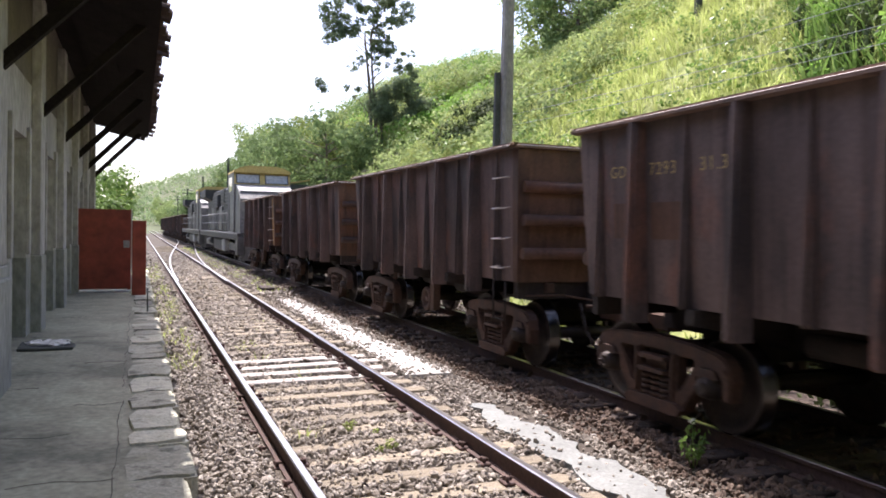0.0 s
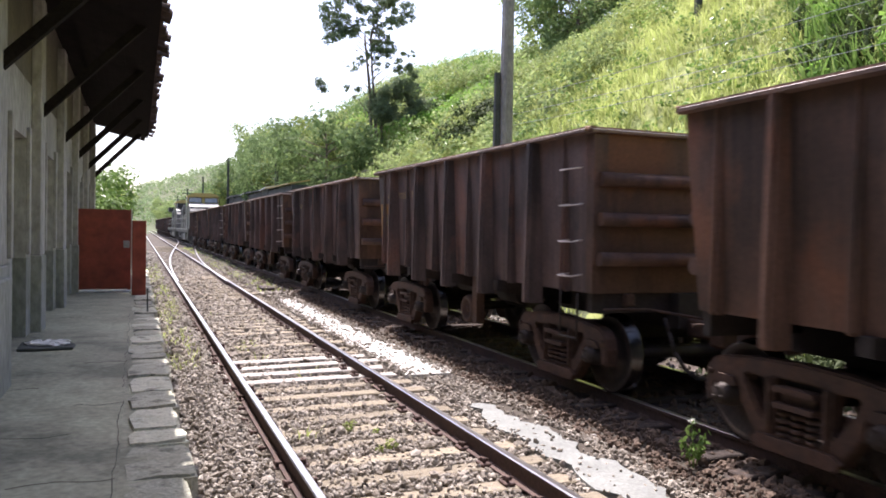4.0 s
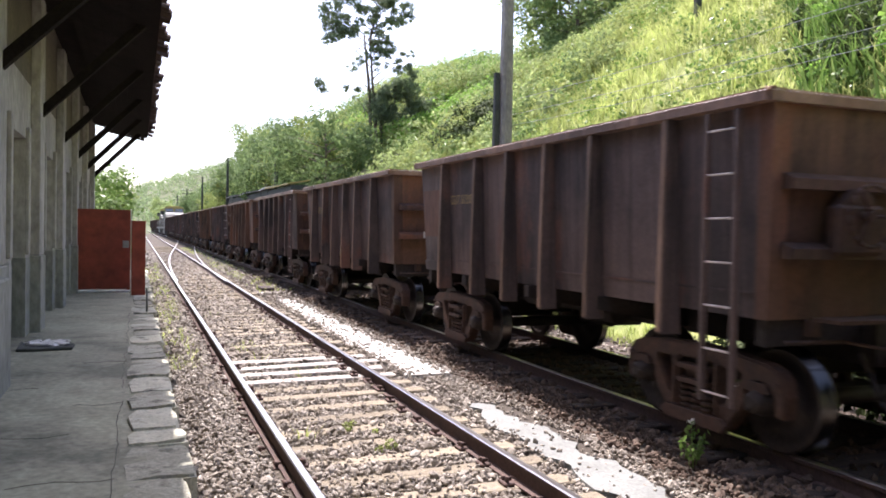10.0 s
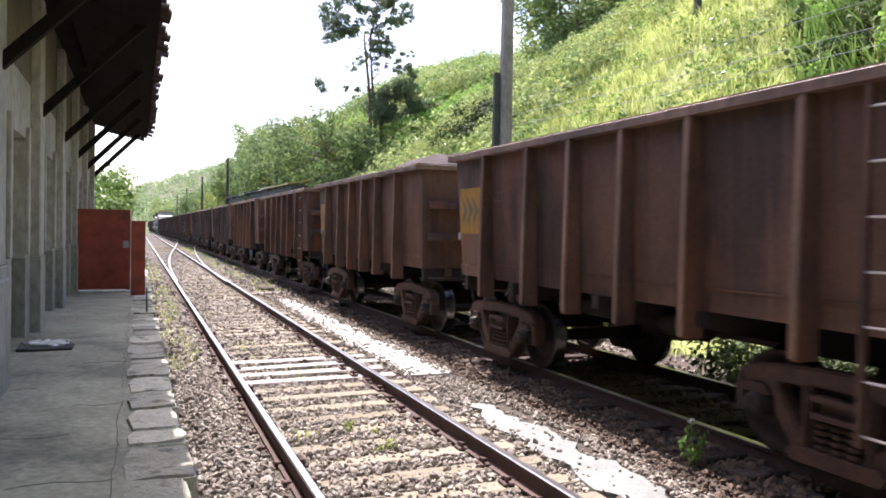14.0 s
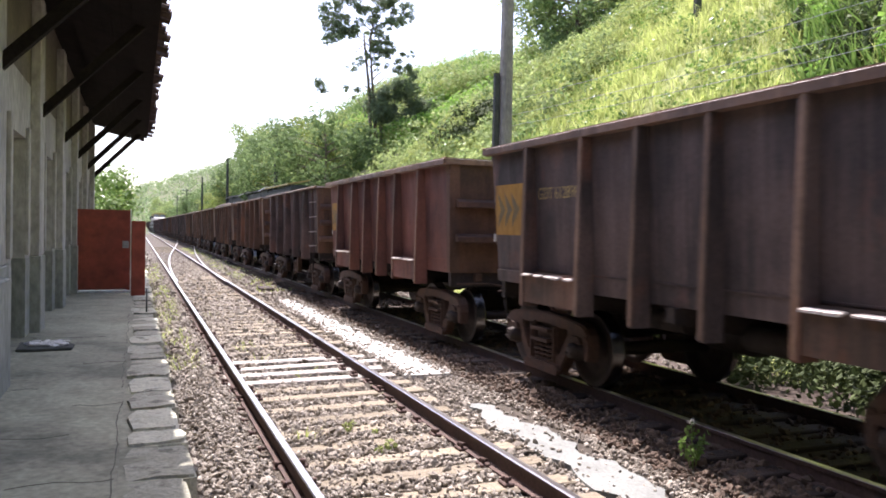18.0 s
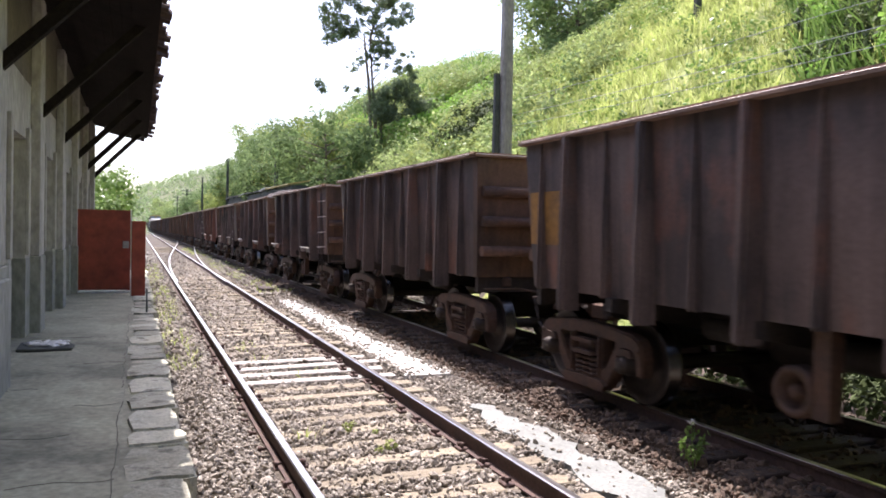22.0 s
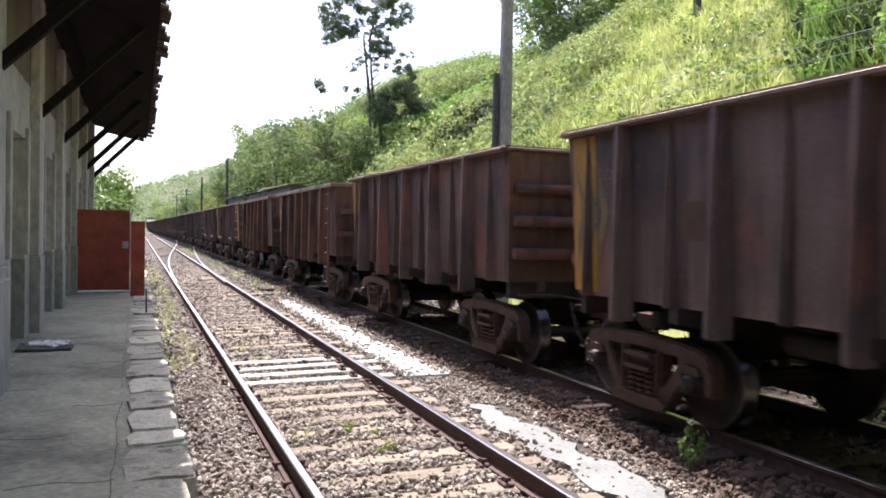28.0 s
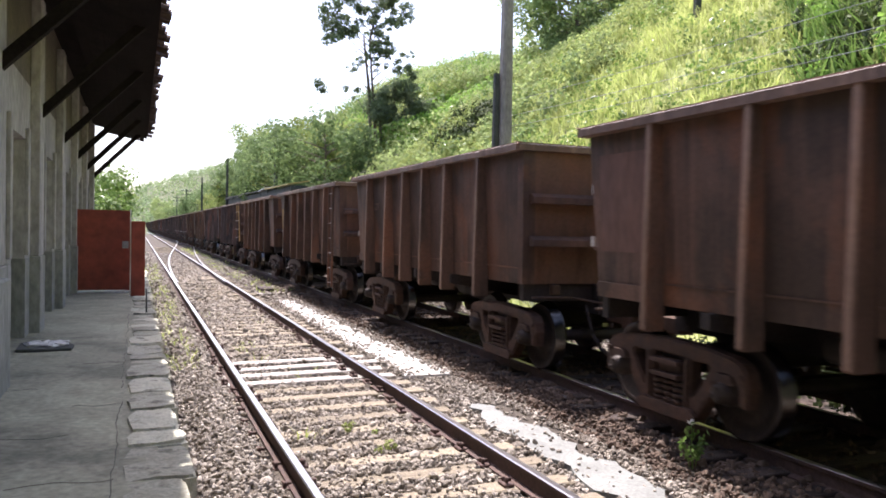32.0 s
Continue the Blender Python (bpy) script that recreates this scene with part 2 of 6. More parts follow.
M_LEAFPALE = leafy("pale_scrub_leaves", (0.25, 0.33, 0.09), (0.16, 0.24, 0.065), (0.36, 0.40, 0.14), glow=0.33)
M_LEAFBROAD = leafy("broad_leaves", (0.13, 0.23, 0.05), (0.08, 0.16, 0.04), (0.20, 0.29, 0.09), rough=0.35, glow=0.35)
M_HILL = mat("hill_turf", (0.23, 0.28, 0.085), (0.16, 0.21, 0.06), (0.30, 0.32, 0.12), rough=0.95, scale=0.35, grain=5, bump=0.6)
M_FLOOR = mat("woodland_floor", (0.075, 0.09, 0.04), (0.05, 0.062, 0.03), (0.10, 0.115, 0.055), rough=0.95, scale=0.4, grain=4, bump=0.6)
M_FAR = leafy("far_leaves", (0.20, 0.29, 0.13), (0.125, 0.20, 0.09), (0.28, 0.36, 0.17), glow=0.35)
M_CROWN = leafy("grey_green_leaves", (0.135, 0.18, 0.105), (0.080, 0.115, 0.068), (0.20, 0.25, 0.14), glow=0.42)
M_LOCOGREY = mat("loco_grey", (0.21, 0.20, 0.19), (0.12, 0.115, 0.108), rough=0.5, scale=1.5, grain=10, bump=0.05)
M_LOCODARK = mat("loco_dark", (0.045, 0.043, 0.042), (0.07, 0.066, 0.062), rough=0.6, scale=1.5, grain=10, bump=0.05)
M_LOCOPALE = mat("loco_pale_grey", (0.42, 0.41, 0.39), (0.30, 0.29, 0.28), rough=0.55, scale=2, grain=10, bump=0.05)
M_LOCOMID = mat("loco_weathered_grey", (0.070, 0.066, 0.063), (0.040, 0.038, 0.036), (0.11, 0.105, 0.10), rough=0.6, scale=1.2, grain=8, bump=0.05)
# Windscreen with the sky's reflection put into a pale base colour.
M_SCREEN = mat("sky_pale_windscreen", (0.36, 0.365, 0.36), (0.28, 0.285, 0.285), rough=0.2, scale=2, grain=10, bump=0, spec=0.8)
M_GLASS = bpy.data.materials.new("window_glass")
M_GLASS.use_nodes = True
g_ = M_GLASS.node_tree.nodes["Principled BSDF"].inputs
g_["Base Color"].default_value, g_["Roughness"].default_value, g_["Specular IOR Level"].default_value = (0.05, 0.055, 0.06, 1), 0.06, 0.9


# ---- mesh helpers ----
def part(name, bm, material, parent=None, label="", m=None):
    """A bmesh, or ready mesh data, as one mesh object under a thing or part."""
    if isinstance(bm, bmesh.types.BMesh):
        bmesh.ops.recalc_face_normals(bm, faces=bm.faces[:])
        me = bpy.data.meshes.new(name)
        bm.to_mesh(me)
        bm.free()
    else:
        me = bm
    if material and not me.materials:
        me.materials.append(material)
    ob = new(name, me)
    if parent:
        ob.parent = parent
    if m is not None:
        ob.matrix_basis = m
    if label:
        tagged(ob, label)
    return ob


def box(bm, x0, x1, y0, y1, z0, z1, bev=0.0, mi=0):
    v = [bm.verts.new(p) for p in ((x0, y0, z0), (x1, y0, z0), (x1, y1, z0), (x0, y1, z0), (x0, y0, z1), (x1, y0, z1), (x1, y1, z1), (x0, y1, z1))]
    f = [bm.faces.new([v[i] for i in q]) for q in ((3, 2, 1, 0), (4, 5, 6, 7), (0, 1, 5, 4), (1, 2, 6, 5), (2, 3, 7, 6), (3, 0, 4, 7))]
    for a in f:
        a.material_index = mi
    if bev:
        r = bmesh.ops.bevel(bm, geom=list({e for a in f for e in a.edges}), offset=bev, segments=1, affect="EDGES")
        for a in r["faces"]:
            a.material_index = mi
    return bm


def B(*a, **k):
    return box(bmesh.new(), *a, **k)


def hull(bm, pts, faces, mi=0):
    v = [bm.verts.new(p) for p in pts]
    for q in faces:
        bm.faces.new([v[i] for i in q]).material_index = mi
    return bm


def slab(bm, outline, axis, a, b, mi=0):
    """A flat outline (pairs) drawn out from a to b along axis 0, 1 or 2."""
    def p3(p, d):
        return (d, *p) if axis == 0 else (p[0], d, p[1]) if axis == 1 else (*p, d)
    lo, hi = [bm.verts.new(p3(p, a)) for p in outline], [bm.verts.new(p3(p, b)) for p in outline]
    n = len(outline)
    fs = [bm.faces.new(lo[::-1]), bm.faces.new(hi)] + [bm.faces.new((lo[i], lo[(i + 1) % n], hi[(i + 1) % n], hi[i])) for i in range(n)]
    for f in fs:
        f.material_index = mi
    return bm


def rod(bm, p, q, r, n=8, r2=None, mi=0):
    """A round bar from p to q, tapering to r2."""
    p, q = Vector(p), Vector(q)
    r2 = r if r2 is None else r2
    m = (q - p).to_track_quat("Z", "Y").to_matrix()
    ring = lambda c, s: [bm.verts.new(c + m @ Vector((s * math.cos(t), s * math.sin(t), 0))) for t in (2 * math.pi * i / n for i in range(n))]
    a, b = ring(p, r), ring(q, r2)
    fs = [bm.faces.new(a[::-1]), bm.faces.new(b)] + [bm.faces.new((a[i], a[(i + 1) % n], b[(i + 1) % n], b[i])) for i in range(n)]
    for f in fs:
        f.material_index = mi
        f.smooth = len(f.verts) == 4
    return bm


def lathe(bm, prof, axis_x0=0.0, n=28, mis=None):
    """Turn a profile of (x, radius) pairs round the x axis; mis: a material slot for each step."""
    rings = [[bm.verts.new((axis_x0 + x, r * math.cos(2 * math.pi * i / n), r * math.sin(2 * math.pi * i / n))) for i in range(n)] for x, r in prof]
    for j in range(len(prof) - 1):
        for i in range(n):
            f = bm.faces.new((rings[j][i], rings[j][(i + 1) % n], rings[j + 1][(i + 1) % n], rings[j + 1][i]))
            f.smooth = True
            f.material_index = mis[j] if mis else 0
    bm.faces.new(rings[0][::-1]), bm.faces.new(rings[-1])
    return bm


def raw(name, verts, faces, materials, smooth=False, mi=None):
    """A mesh from arrays."""
    me = bpy.data.meshes.new(name)
    me.from_pydata(np.asarray(verts).tolist(), [], np.asarray(faces).tolist())
    for m in materials:
        me.materials.append(m)
    if smooth:
        me.polygons.foreach_set("use_smooth", np.ones(len(me.polygons), dtype=bool))
    if mi is not None:
        me.polygons.foreach_set("material_index", np.asarray(mi, dtype=np.int32))
    me.update()
    return me


def thing(name, label, category, group="", m=None):
    ob = new(name)
    if m is not None:
        ob.matrix_basis = m
    return tagged(ob, label, category, group)


rng = np.random.default_rng(7)


# ---- terrain ----
def climb(y):
    """Rise of the formation along the line."""
    return GRADE * np.clip(np.asarray(y, float) - 5.0, 0, 320)


def ore_x(y):
    """Middle of the ore line at y."""
    return X_TRAIN + DRIFT * (y - 5.0)


def wob(x, y, s, seed=0.0):
    """Cheap smooth noise on arrays, about -1 to 1."""
    return (np.sin(x / s + 1.7 * np.sin(y / s * 0.7 + seed)) * np.cos(y / s * 1.13 + seed * 2 + 1.3 * np.sin(x / s * 0.6)) +
            0.5 * np.sin(2.3 * x / s + seed + 3.1 * np.cos(1.9 * y / s)))  / 1.5


def ground_z(x, y):
    """Level formation, a steep green hillside to the right, hills ahead."""
    x, y = np.asarray(x, float), np.asarray(y, float)
    foot = 9.0 + 0.5 * wob(x * 0, y, 9.0)
    t = np.maximum(0, x - foot)
    top = 19.0 + 2.0 * wob(x, y, 30, 2.0) + 0.02 * np.clip(y, 0, 200)
    step = np.clip((y - 58) / 16, 0, 1)
    step = step * step * (3 - 2 * step)
    top = top * (1 - 0.42 * np.exp(-((y - 48) / 12) ** 2) + 0.03 * step - 0.13 * np.exp(-((y - 68) / 11) ** 2))
    fall = np.clip((y - 92) / 34, 0, 1)
    top = top * (1 - 0.80 * fall * fall * (3 - 2 * fall))
    rise = (1.12 + 0.22 * step) * t
    hill = top * np.tanh(rise / top) + 0.12 * np.clip(t - 18, 0, 200) * (1 - 0.8 * fall)
    hill = hill + np.where(t > 1, 0.35 * wob(x, y, 3.1, 1.0) * np.minimum(1, t / 4), 0)
    far = 46 * np.exp(-((x - 75) / 95) ** 2 - ((y - 560) / 190) ** 2) + 30 * np.exp(-((x + 260) / 190) ** 2 - ((y - 900) / 260) ** 2)
    left = 0.10 * np.maximum(0, -x - 14) * np.clip((y - 20) / 60, 0, 1)
    flat = 0.02 * wob(x, y, 1.3, 4.0) + 0.06 * np.exp(-((x - 0.7) / 0.32) ** 4)
    out = np.maximum(hill, far * np.clip((y - 250) / 120, 0, 1)) + np.minimum(left, 18) + flat
    back = np.minimum(0.9 * np.maximum(0, -y - 20), 42)       # unseen rise added behind the camera to block low sky light
    out = np.maximum(out, back)
    out = out + climb(y) * np.clip((10.5 - x) / 2.5, 0, 1) * np.clip((x + 0.6) / 1.2, 0, 1)
    out = out + 0.05 * np.clip((x - 4.2) / 0.3, 0, 1) * np.clip((7.7 - x) / 0.3, 0, 1)      # ballast shoulder of the ore line
    out = np.where((x < 0.25) & (y < 34) & (y > -20), np.minimum(out, 0.0) - 0.02, out)
    return out - 0.03


xs = np.concatenate([[-2600, -1200, -600, -400], np.arange(-300, -20, 20), np.arange(-20, 0, 2), np.arange(0, 9, 0.25), np.arange(9, 40, 0.6), np.arange(40, 120, 5), [130, 150, 180, 220, 260, 320, 420, 600, 1200, 2600]])
ys = np.concatenate([[-2600, -1000, -400, -150, -70, -60, -50, -40, -30], np.arange(-20, 40, 0.4), np.arange(40, 120, 1.5), np.arange(120, 300, 6), np.arange(300, 800, 20), [850, 1000, 1300, 1800, 2600]])
GX, GY = np.meshgrid(xs, ys)
GZ = ground_z(GX, GY)
nx, ny = len(xs), len(ys)
ii = (np.arange(ny - 1)[:, None] * nx + np.arange(nx - 1)[None, :]).ravel()
cx = (0.5 * (GX[:-1, :-1] + GX[1:, 1:])).ravel()
cy = (0.5 * (GY[:-1, :-1] + GY[1:, 1:])).ravel()
green = (cx > 8.7 + 0.3 * wob(cx, cy, 1.1)) | (cx < -6) | (cy > 190)
woods = green & ((cx > 8.5) & (cx < 11) & (cy < 9) | (cy > 2.0 * cx - 4) & (cx > 9) | (cy > 60) | (cx < -6))
# Slot 3: darker soil along the ore line, reaching further out for y < 9.
ground = part("ground", raw("ground", np.stack([GX.ravel(), GY.ravel(), GZ.ravel()], 1), np.stack([ii, ii + 1, ii + nx + 1, ii + nx], 1), [M_SOIL, M_HILL, M_FLOOR, M_SOILDARK], smooth=True, mi=np.where((cx > 4.45) & (cx < np.where(cy < 9, 9.3, 8.75)) & (cy < 60) & (cy > -20), 3, green.astype(int) + woods.astype(int))), None)
tagged(ground, "gravelly soil of the railway yard rising into a green hillside", "ground", kind="structure")


# ---- track ----
def rail_path(name, pts, label="steel rail with polished head", top=RT):
    """A rail along a line of (x, y) points: foot, web and head."""
    half = [(0.065, 0.0), (0.065, 0.012), (0.012, 0.03), (0.012, 0.125), (0.035, 0.135), (0.036, 0.162), (0.026, 0.17)]
    prof = half + [(-a, b) for a, b in half[::-1]]
    k = len(prof)
    v, f, mi = [], [], []
    for i, (x, y) in enumerate(pts):
        a, b = pts[max(0, i - 1)], pts[min(len(pts) - 1, i + 1)]
        d = Vector((b[0] - a[0], b[1] - a[1])).normalized()
        v += [(x + s * d.y, y - s * d.x, top - 0.17 + float(climb(y)) + h) for s, h in prof]
    for i in range(len(pts) - 1):
        for j in range(k):
            f.append((i * k + j, i * k + (j + 1) % k, (i + 1) * k + (j + 1) % k, (i + 1) * k + j))
            mi.append(1 if j in (5, 6, 7) else 0)
    ob = part(name, raw(name, v, f, [M_RAIL, M_RAILTOP], mi=mi), None)
    return tagged(ob, label, "rail", "rails of the yard", kind="structure")


line_y = [-12, 0, 6, 12, 18, 24, 30, 45, 60, 90, 130, 200, 320]
for x in (X_LEFT, X_LEFT + GAUGE):
    rail_path("rail", [(x, y) for y in line_y])
for x in (X_TRAIN - GAUGE / 2, X_TRAIN + GAUGE / 2):
    rail_path("rail", [(x + DRIFT * (y - 5.0), y) for y in line_y], "steel rail under the ore train", RT_ORE)


def branch(y):
    """Sideways offset of the turnout's curve from the near line."""
    u = min(1.0, (y - 27) / 85)
    return 3.40 * u * u * (3 - 2 * u)


for off, y1 in ((0.0, 118), (GAUGE, 112)):
    rail_path("rail", [(X_LEFT + off + (0.06 if off == 0 else -0.06) + branch(y), y) for y in np.arange(27.0, y1, 3.0)], "curved turnout rail with polished head")

sleeper_bm = B(-1.3, 1.3, -0.11, 0.11, -0.16, 0.0, bev=0.012)
sleeper_me = bpy.data.meshes.new("sleeper")
sleeper_bm.to_mesh(sleeper_me)
sleeper_pale = sleeper_me.copy()
sleeper_dark = sleeper_me.copy()
for me, m in ((sleeper_me, M_TIE), (sleeper_pale, M_TIEPALE), (sleeper_dark, M_TIEDARK)):
    me.materials.append(m)


clip_bm = bmesh.new()
for k in (-1, 1):
    box(clip_bm, k * 0.105 - 0.045, k * 0.105 + 0.045, -0.07, 0.07, 0.0, 0.03, bev=0.008)
    rod(clip_bm, (k * 0.115, -0.03, 0.02), (k * 0.115, -0.03, 0.075), 0.016, n=6)
    rod(clip_bm, (k * 0.115, 0.03, 0.02), (k * 0.115, 0.03, 0.065), 0.014, n=6)
    rod(clip_bm, (k * 0.06, 0.0, 0.045), (k * 0.13, 0.045, 0.05), 0.014, n=6)
clip_me = bpy.data.meshes.new("rail_clip")
bmesh.ops.recalc_face_normals(clip_bm, faces=clip_bm.faces[:])
clip_bm.to_mesh(clip_me)
clip_me.materials.append(M_RAIL)


tie_ys = []


def track_bed(name, x, me, label, y0, y1, seed):
    bed = thing(name, label, "railway track")
    tagged(bed, kind="structure")
    r = random.Random(seed)
    y = y0
    while y < y1:
        pale = me is sleeper_me and 9.9 < y < 11.9
        data = sleeper_pale if pale else me
        s = part("sleeper", data, None, bed)
        ore = me is sleeper_dark
        s.matrix_basis = pose((ore_x(y) if ore else x) + r.uniform(-0.05, 0.05), y, float(climb(y)) + (0.020 if pale else (0.062 if ore else 0.004) + r.uniform(-0.018, 0.010)), r.uniform(-1, 1), r.uniform(-1.3, -0.5) if me is sleeper_me else 0.0, r.uniform(-1.2, 1.2))
        if me is sleeper_me:
            tie_ys.append(y)
        if me is sleeper_me and 4.0 < y < 21:
            for k in (-1, 1):
                part("rail_clip", clip_me, None, s).matrix_basis = pose(k * GAUGE / 2, 0, 0.0)
        y += 0.515 * r.uniform(0.97, 1.03) if y < 40 else 1.03
    return bed


track_bed("sleepers_near", X_LEFT + GAUGE / 2, sleeper_me, "weathered grey wooden sleepers half buried in ballast", 2.41 - 0.515 * 18, 78, 3)
track_bed("sleepers_train", X_TRAIN, sleeper_dark, "dark wooden sleepers under the ore train", -6.2, 60, 4)


# ---- platform and station building ----
X_EDGE, X_WALL = 0.32, -1.42
platform = part("platform", box(B(-1.9, -0.10, -8, 31, -0.3, Z_PLAT), -0.10, 0.15, -8, 31, -0.3, Z_PLAT - 0.022), M_CONC, None)
tagged(platform, "worn grey concrete platform floor with cracks and stains", "platform", kind="structure")
kerb = thing("platform_kerb", "row of rough granite kerb stones edging the platform", "kerb")
tagged(kerb, kind="structure")
r_ = random.Random(11)
y = -7.9
while y < 31:
    d = r_.uniform(0.42, 0.85)
    w = r_.uniform(-0.03, 0.03)
    bm = bmesh.new()
    x0, x1 = -0.075 + r_.uniform(-0.04, 0.03), X_EDGE + w
    o = [(x0, y + 0.012), (x1 - 0.03, y + 0.01 + r_.uniform(0, 0.02)), (x1 + 0.012, y + 0.06), (x1 + r_.uniform(-0.02, 0.02), y + d * 0.5), (x1, y + d - 0.06), (x1 - 0.04, y + d - 0.012), (x0 + 0.03, y + d - 0.012), (x0 - 0.01, y + d * 0.6)]
    top = Z_PLAT + r_.uniform(-0.022, 0.012)
    slab(bm, o, 2, -0.2, top)
    bmesh.ops.bevel(bm, geom=[e for e in bm.edges if all(v.co.z > 0.3 for v in e.verts)], offset=r_.uniform(0.018, 0.032), segments=2, affect="EDGES")
    bmesh.ops.triangulate(bm, faces=[f for f in bm.faces if f.normal.z > 0.9 and len(f.verts) > 4])
    bmesh.ops.subdivide_edges(bm, edges=[e for e in bm.edges if e.verts[0].co.z > top - 0.01 and e.verts[1].co.z > top - 0.01], cuts=1, use_grid_fill=False)
    for v in bm.verts:
        if v.co.z > 0.3:
            v.co += Vector((0.008 * noise.noise(v.co * 7), 0.012 * noise.noise(v.co * 6 + Vector((3, 1, 0))), 0.022 * noise.noise(v.co * 5 + Vector((0, 5, 2)))))
    part("kerb_stone", bm, M_GRANITE, kerb)
    y += d

# cracks and the open joint along the kerb
def crack(pts, w):
    bm = bmesh.new()
    for (xa, ya), (xb, yb) in zip(pts, pts[1:]):
        n = Vector((ya - yb, xb - xa)).normalized() * w * r_.uniform(0.5, 1.2)
        hull(bm, [(xa - n.x, ya - n.y, Z_PLAT + 0.001), (xb - n.x, yb - n.y, Z_PLAT + 0.001), (xb + n.x, yb + n.y, Z_PLAT + 0.004), (xa + n.x, ya + n.y, Z_PLAT + 0.004)], [(0, 1, 2, 3)])
    part("crack", bm, M_CRACK, platform)


for xa, xb, ya in ((-1.05, -0.45, 6.27), (-1.4, -0.85, 8.15), (-1.2, -0.7, 14.5), (-0.7, -0.12, 5.1), (-0.55, -0.1, 9.6), (-1.3, -0.4, 11.9), (-0.5, -0.1, 7.3)):
    crack([(xa + (xb - xa) * k / 9, ya + 0.03 * math.sin(k * 0.8 + ya) + r_.uniform(-0.012, 0.012)) for k in range(10)], 0.003)
for ya, yb in ((2.0, 7.4), (8.0, 10.4), (11.2, 15.0)):
    crack([(-0.122 + 0.012 * math.sin(k * 0.5) + r_.uniform(-0.012, 0.008), ya + (yb - ya) * k / 40) for k in range(41)], 0.004)

# Wall: bays between pilasters, with tall doorways; lower part grey, upper part limewashed.
Y0, Y1, Z_TOP = -6.0, 30.4, 5.52
Z_DADO, Z_HEAD, Z_FRIEZE = 1.53, 3.16, 3.95
BAY, BAY0, DOOR_W = 3.68, 9.2, 1.5
wall = thing("wall_station", "limewashed station wall with grey dado, pilasters and deep doorways", "wall")
tagged(wall, kind="structure")
cuts = []
for i in range(-1, 6):
    c = BAY0 + BAY * (i + 0.57)
    cuts.append((c - DOOR_W / 2, c + DOOR_W / 2))
cuts.pop()
edges = [Y0] + [v for c in cuts for v in c] + [Y1]
for i in range(0, len(edges), 2):
    a, b = edges[i], edges[i + 1]
    part("dado_panel", B(X_WALL - 0.40, X_WALL, a, b, -0.1, Z_DADO), M_DADO, wall)
    part("wall_panel", B(X_WALL - 0.40, X_WALL - 0.01, a, b, Z_DADO, Z_FRIEZE), M_WALL, wall)
for a, b in cuts:
    part("lintel_panel", B(X_WALL - 0.40, X_WALL - 0.01, a, b, Z_HEAD, Z_FRIEZE), M_WALL, wall)
    for u, v in ((a - 0.15, a), (b, b + 0.15)):
        part("door_surround", B(X_WALL - 0.012, X_WALL + 0.04, u, v, Z_DADO + 0.05, Z_HEAD + 0.15, bev=0.008), M_WALL, wall)
# Frieze below the roof, coloured dark for the eave's shade.
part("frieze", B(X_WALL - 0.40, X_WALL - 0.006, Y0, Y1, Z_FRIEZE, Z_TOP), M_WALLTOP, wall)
for i in range(7):
    c = BAY0 + BAY * (i - 1) - 0.05
    part("pilaster", B(X_WALL - 0.012, X_WALL + 0.12, c - 0.27, c + 0.27, Z_DADO + 0.02, Z_TOP - 0.25, bev=0.012), M_WALL, wall)
    part("pilaster_base", B(X_WALL - 0.012, X_WALL + 0.14, c - 0.29, c + 0.29, Z_PLAT - 0.05, Z_DADO + 0.02, bev=0.012), M_DADO, wall)
part("buttress", B(X_WALL + 0.10, X_WALL + 0.31, 7.2, 8.43, Z_PLAT - 0.05, Z_DADO - 0.05, bev=0.02), M_DADO, wall)
part("end_wall", B(-9.0, X_WALL - 0.40, Y1 - 0.35, Y1, -0.1, Z_TOP), M_WALL, wall)
part("back_wall", B(-9.3, -9.0, Y0, Y1, -0.1, Z_TOP), M_WALL, wall)
part("side_wall", B(-9.0, X_WALL - 0.40, Y0, Y0 + 0.35, -0.1, Z_TOP), M_WALL, wall)
for i, (a, b) in enumerate(cuts):
    door = thing("station_door", "tall grey-painted double door set in its doorway", "door", "station doors")
    tagged(door, kind="structure")
    gap = 0.13 if i == 1 else 0.02
    for p, q in ((a + 0.02, (a + b) / 2 - 0.004), ((a + b) / 2 + 0.004, b - gap)):
        leaf = part("leaf", B(X_WALL - 0.20, X_WALL - 0.155, p, q, Z_PLAT, Z_HEAD - 0.02), M_DOOR, door)
        for z0, z1 in ((Z_PLAT + 0.15, Z_PLAT + 1.0), (Z_PLAT + 1.15, Z_HEAD - 0.18)):
            part("door_panel", B(X_WALL - 0.156, X_WALL - 0.138, p + 0.09, q - 0.09, z0, z1, bev=0.006), M_DOOR, leaf)

# Roof overhang: rafters, boarding, ragged clay tiles, carried by timber struts.
roof = thing("roof", "tiled station roof with a deep ragged overhang, dark beneath", "roof")
tagged(roof, kind="structure")
RE, RW = (0.33, 5.10), (-1.45, 5.50)      # eave edge and wall line: x, z
slope_ = (RW[1] - RE[1]) / (RE[0] - RW[0])
bm = bmesh.new()
slab(bm, [(RE[0] - 0.05, RE[1] + 0.02), (-5.2, RE[1] + 0.02 + slope_ * 5.34), (-5.2, RE[1] + 0.10 + slope_ * 5.34), (RE[0] - 0.05, RE[1] + 0.06)], 1, -6.3, 29.5)
part("boarding", bm, M_TIMBER, roof)
bm = bmesh.new()
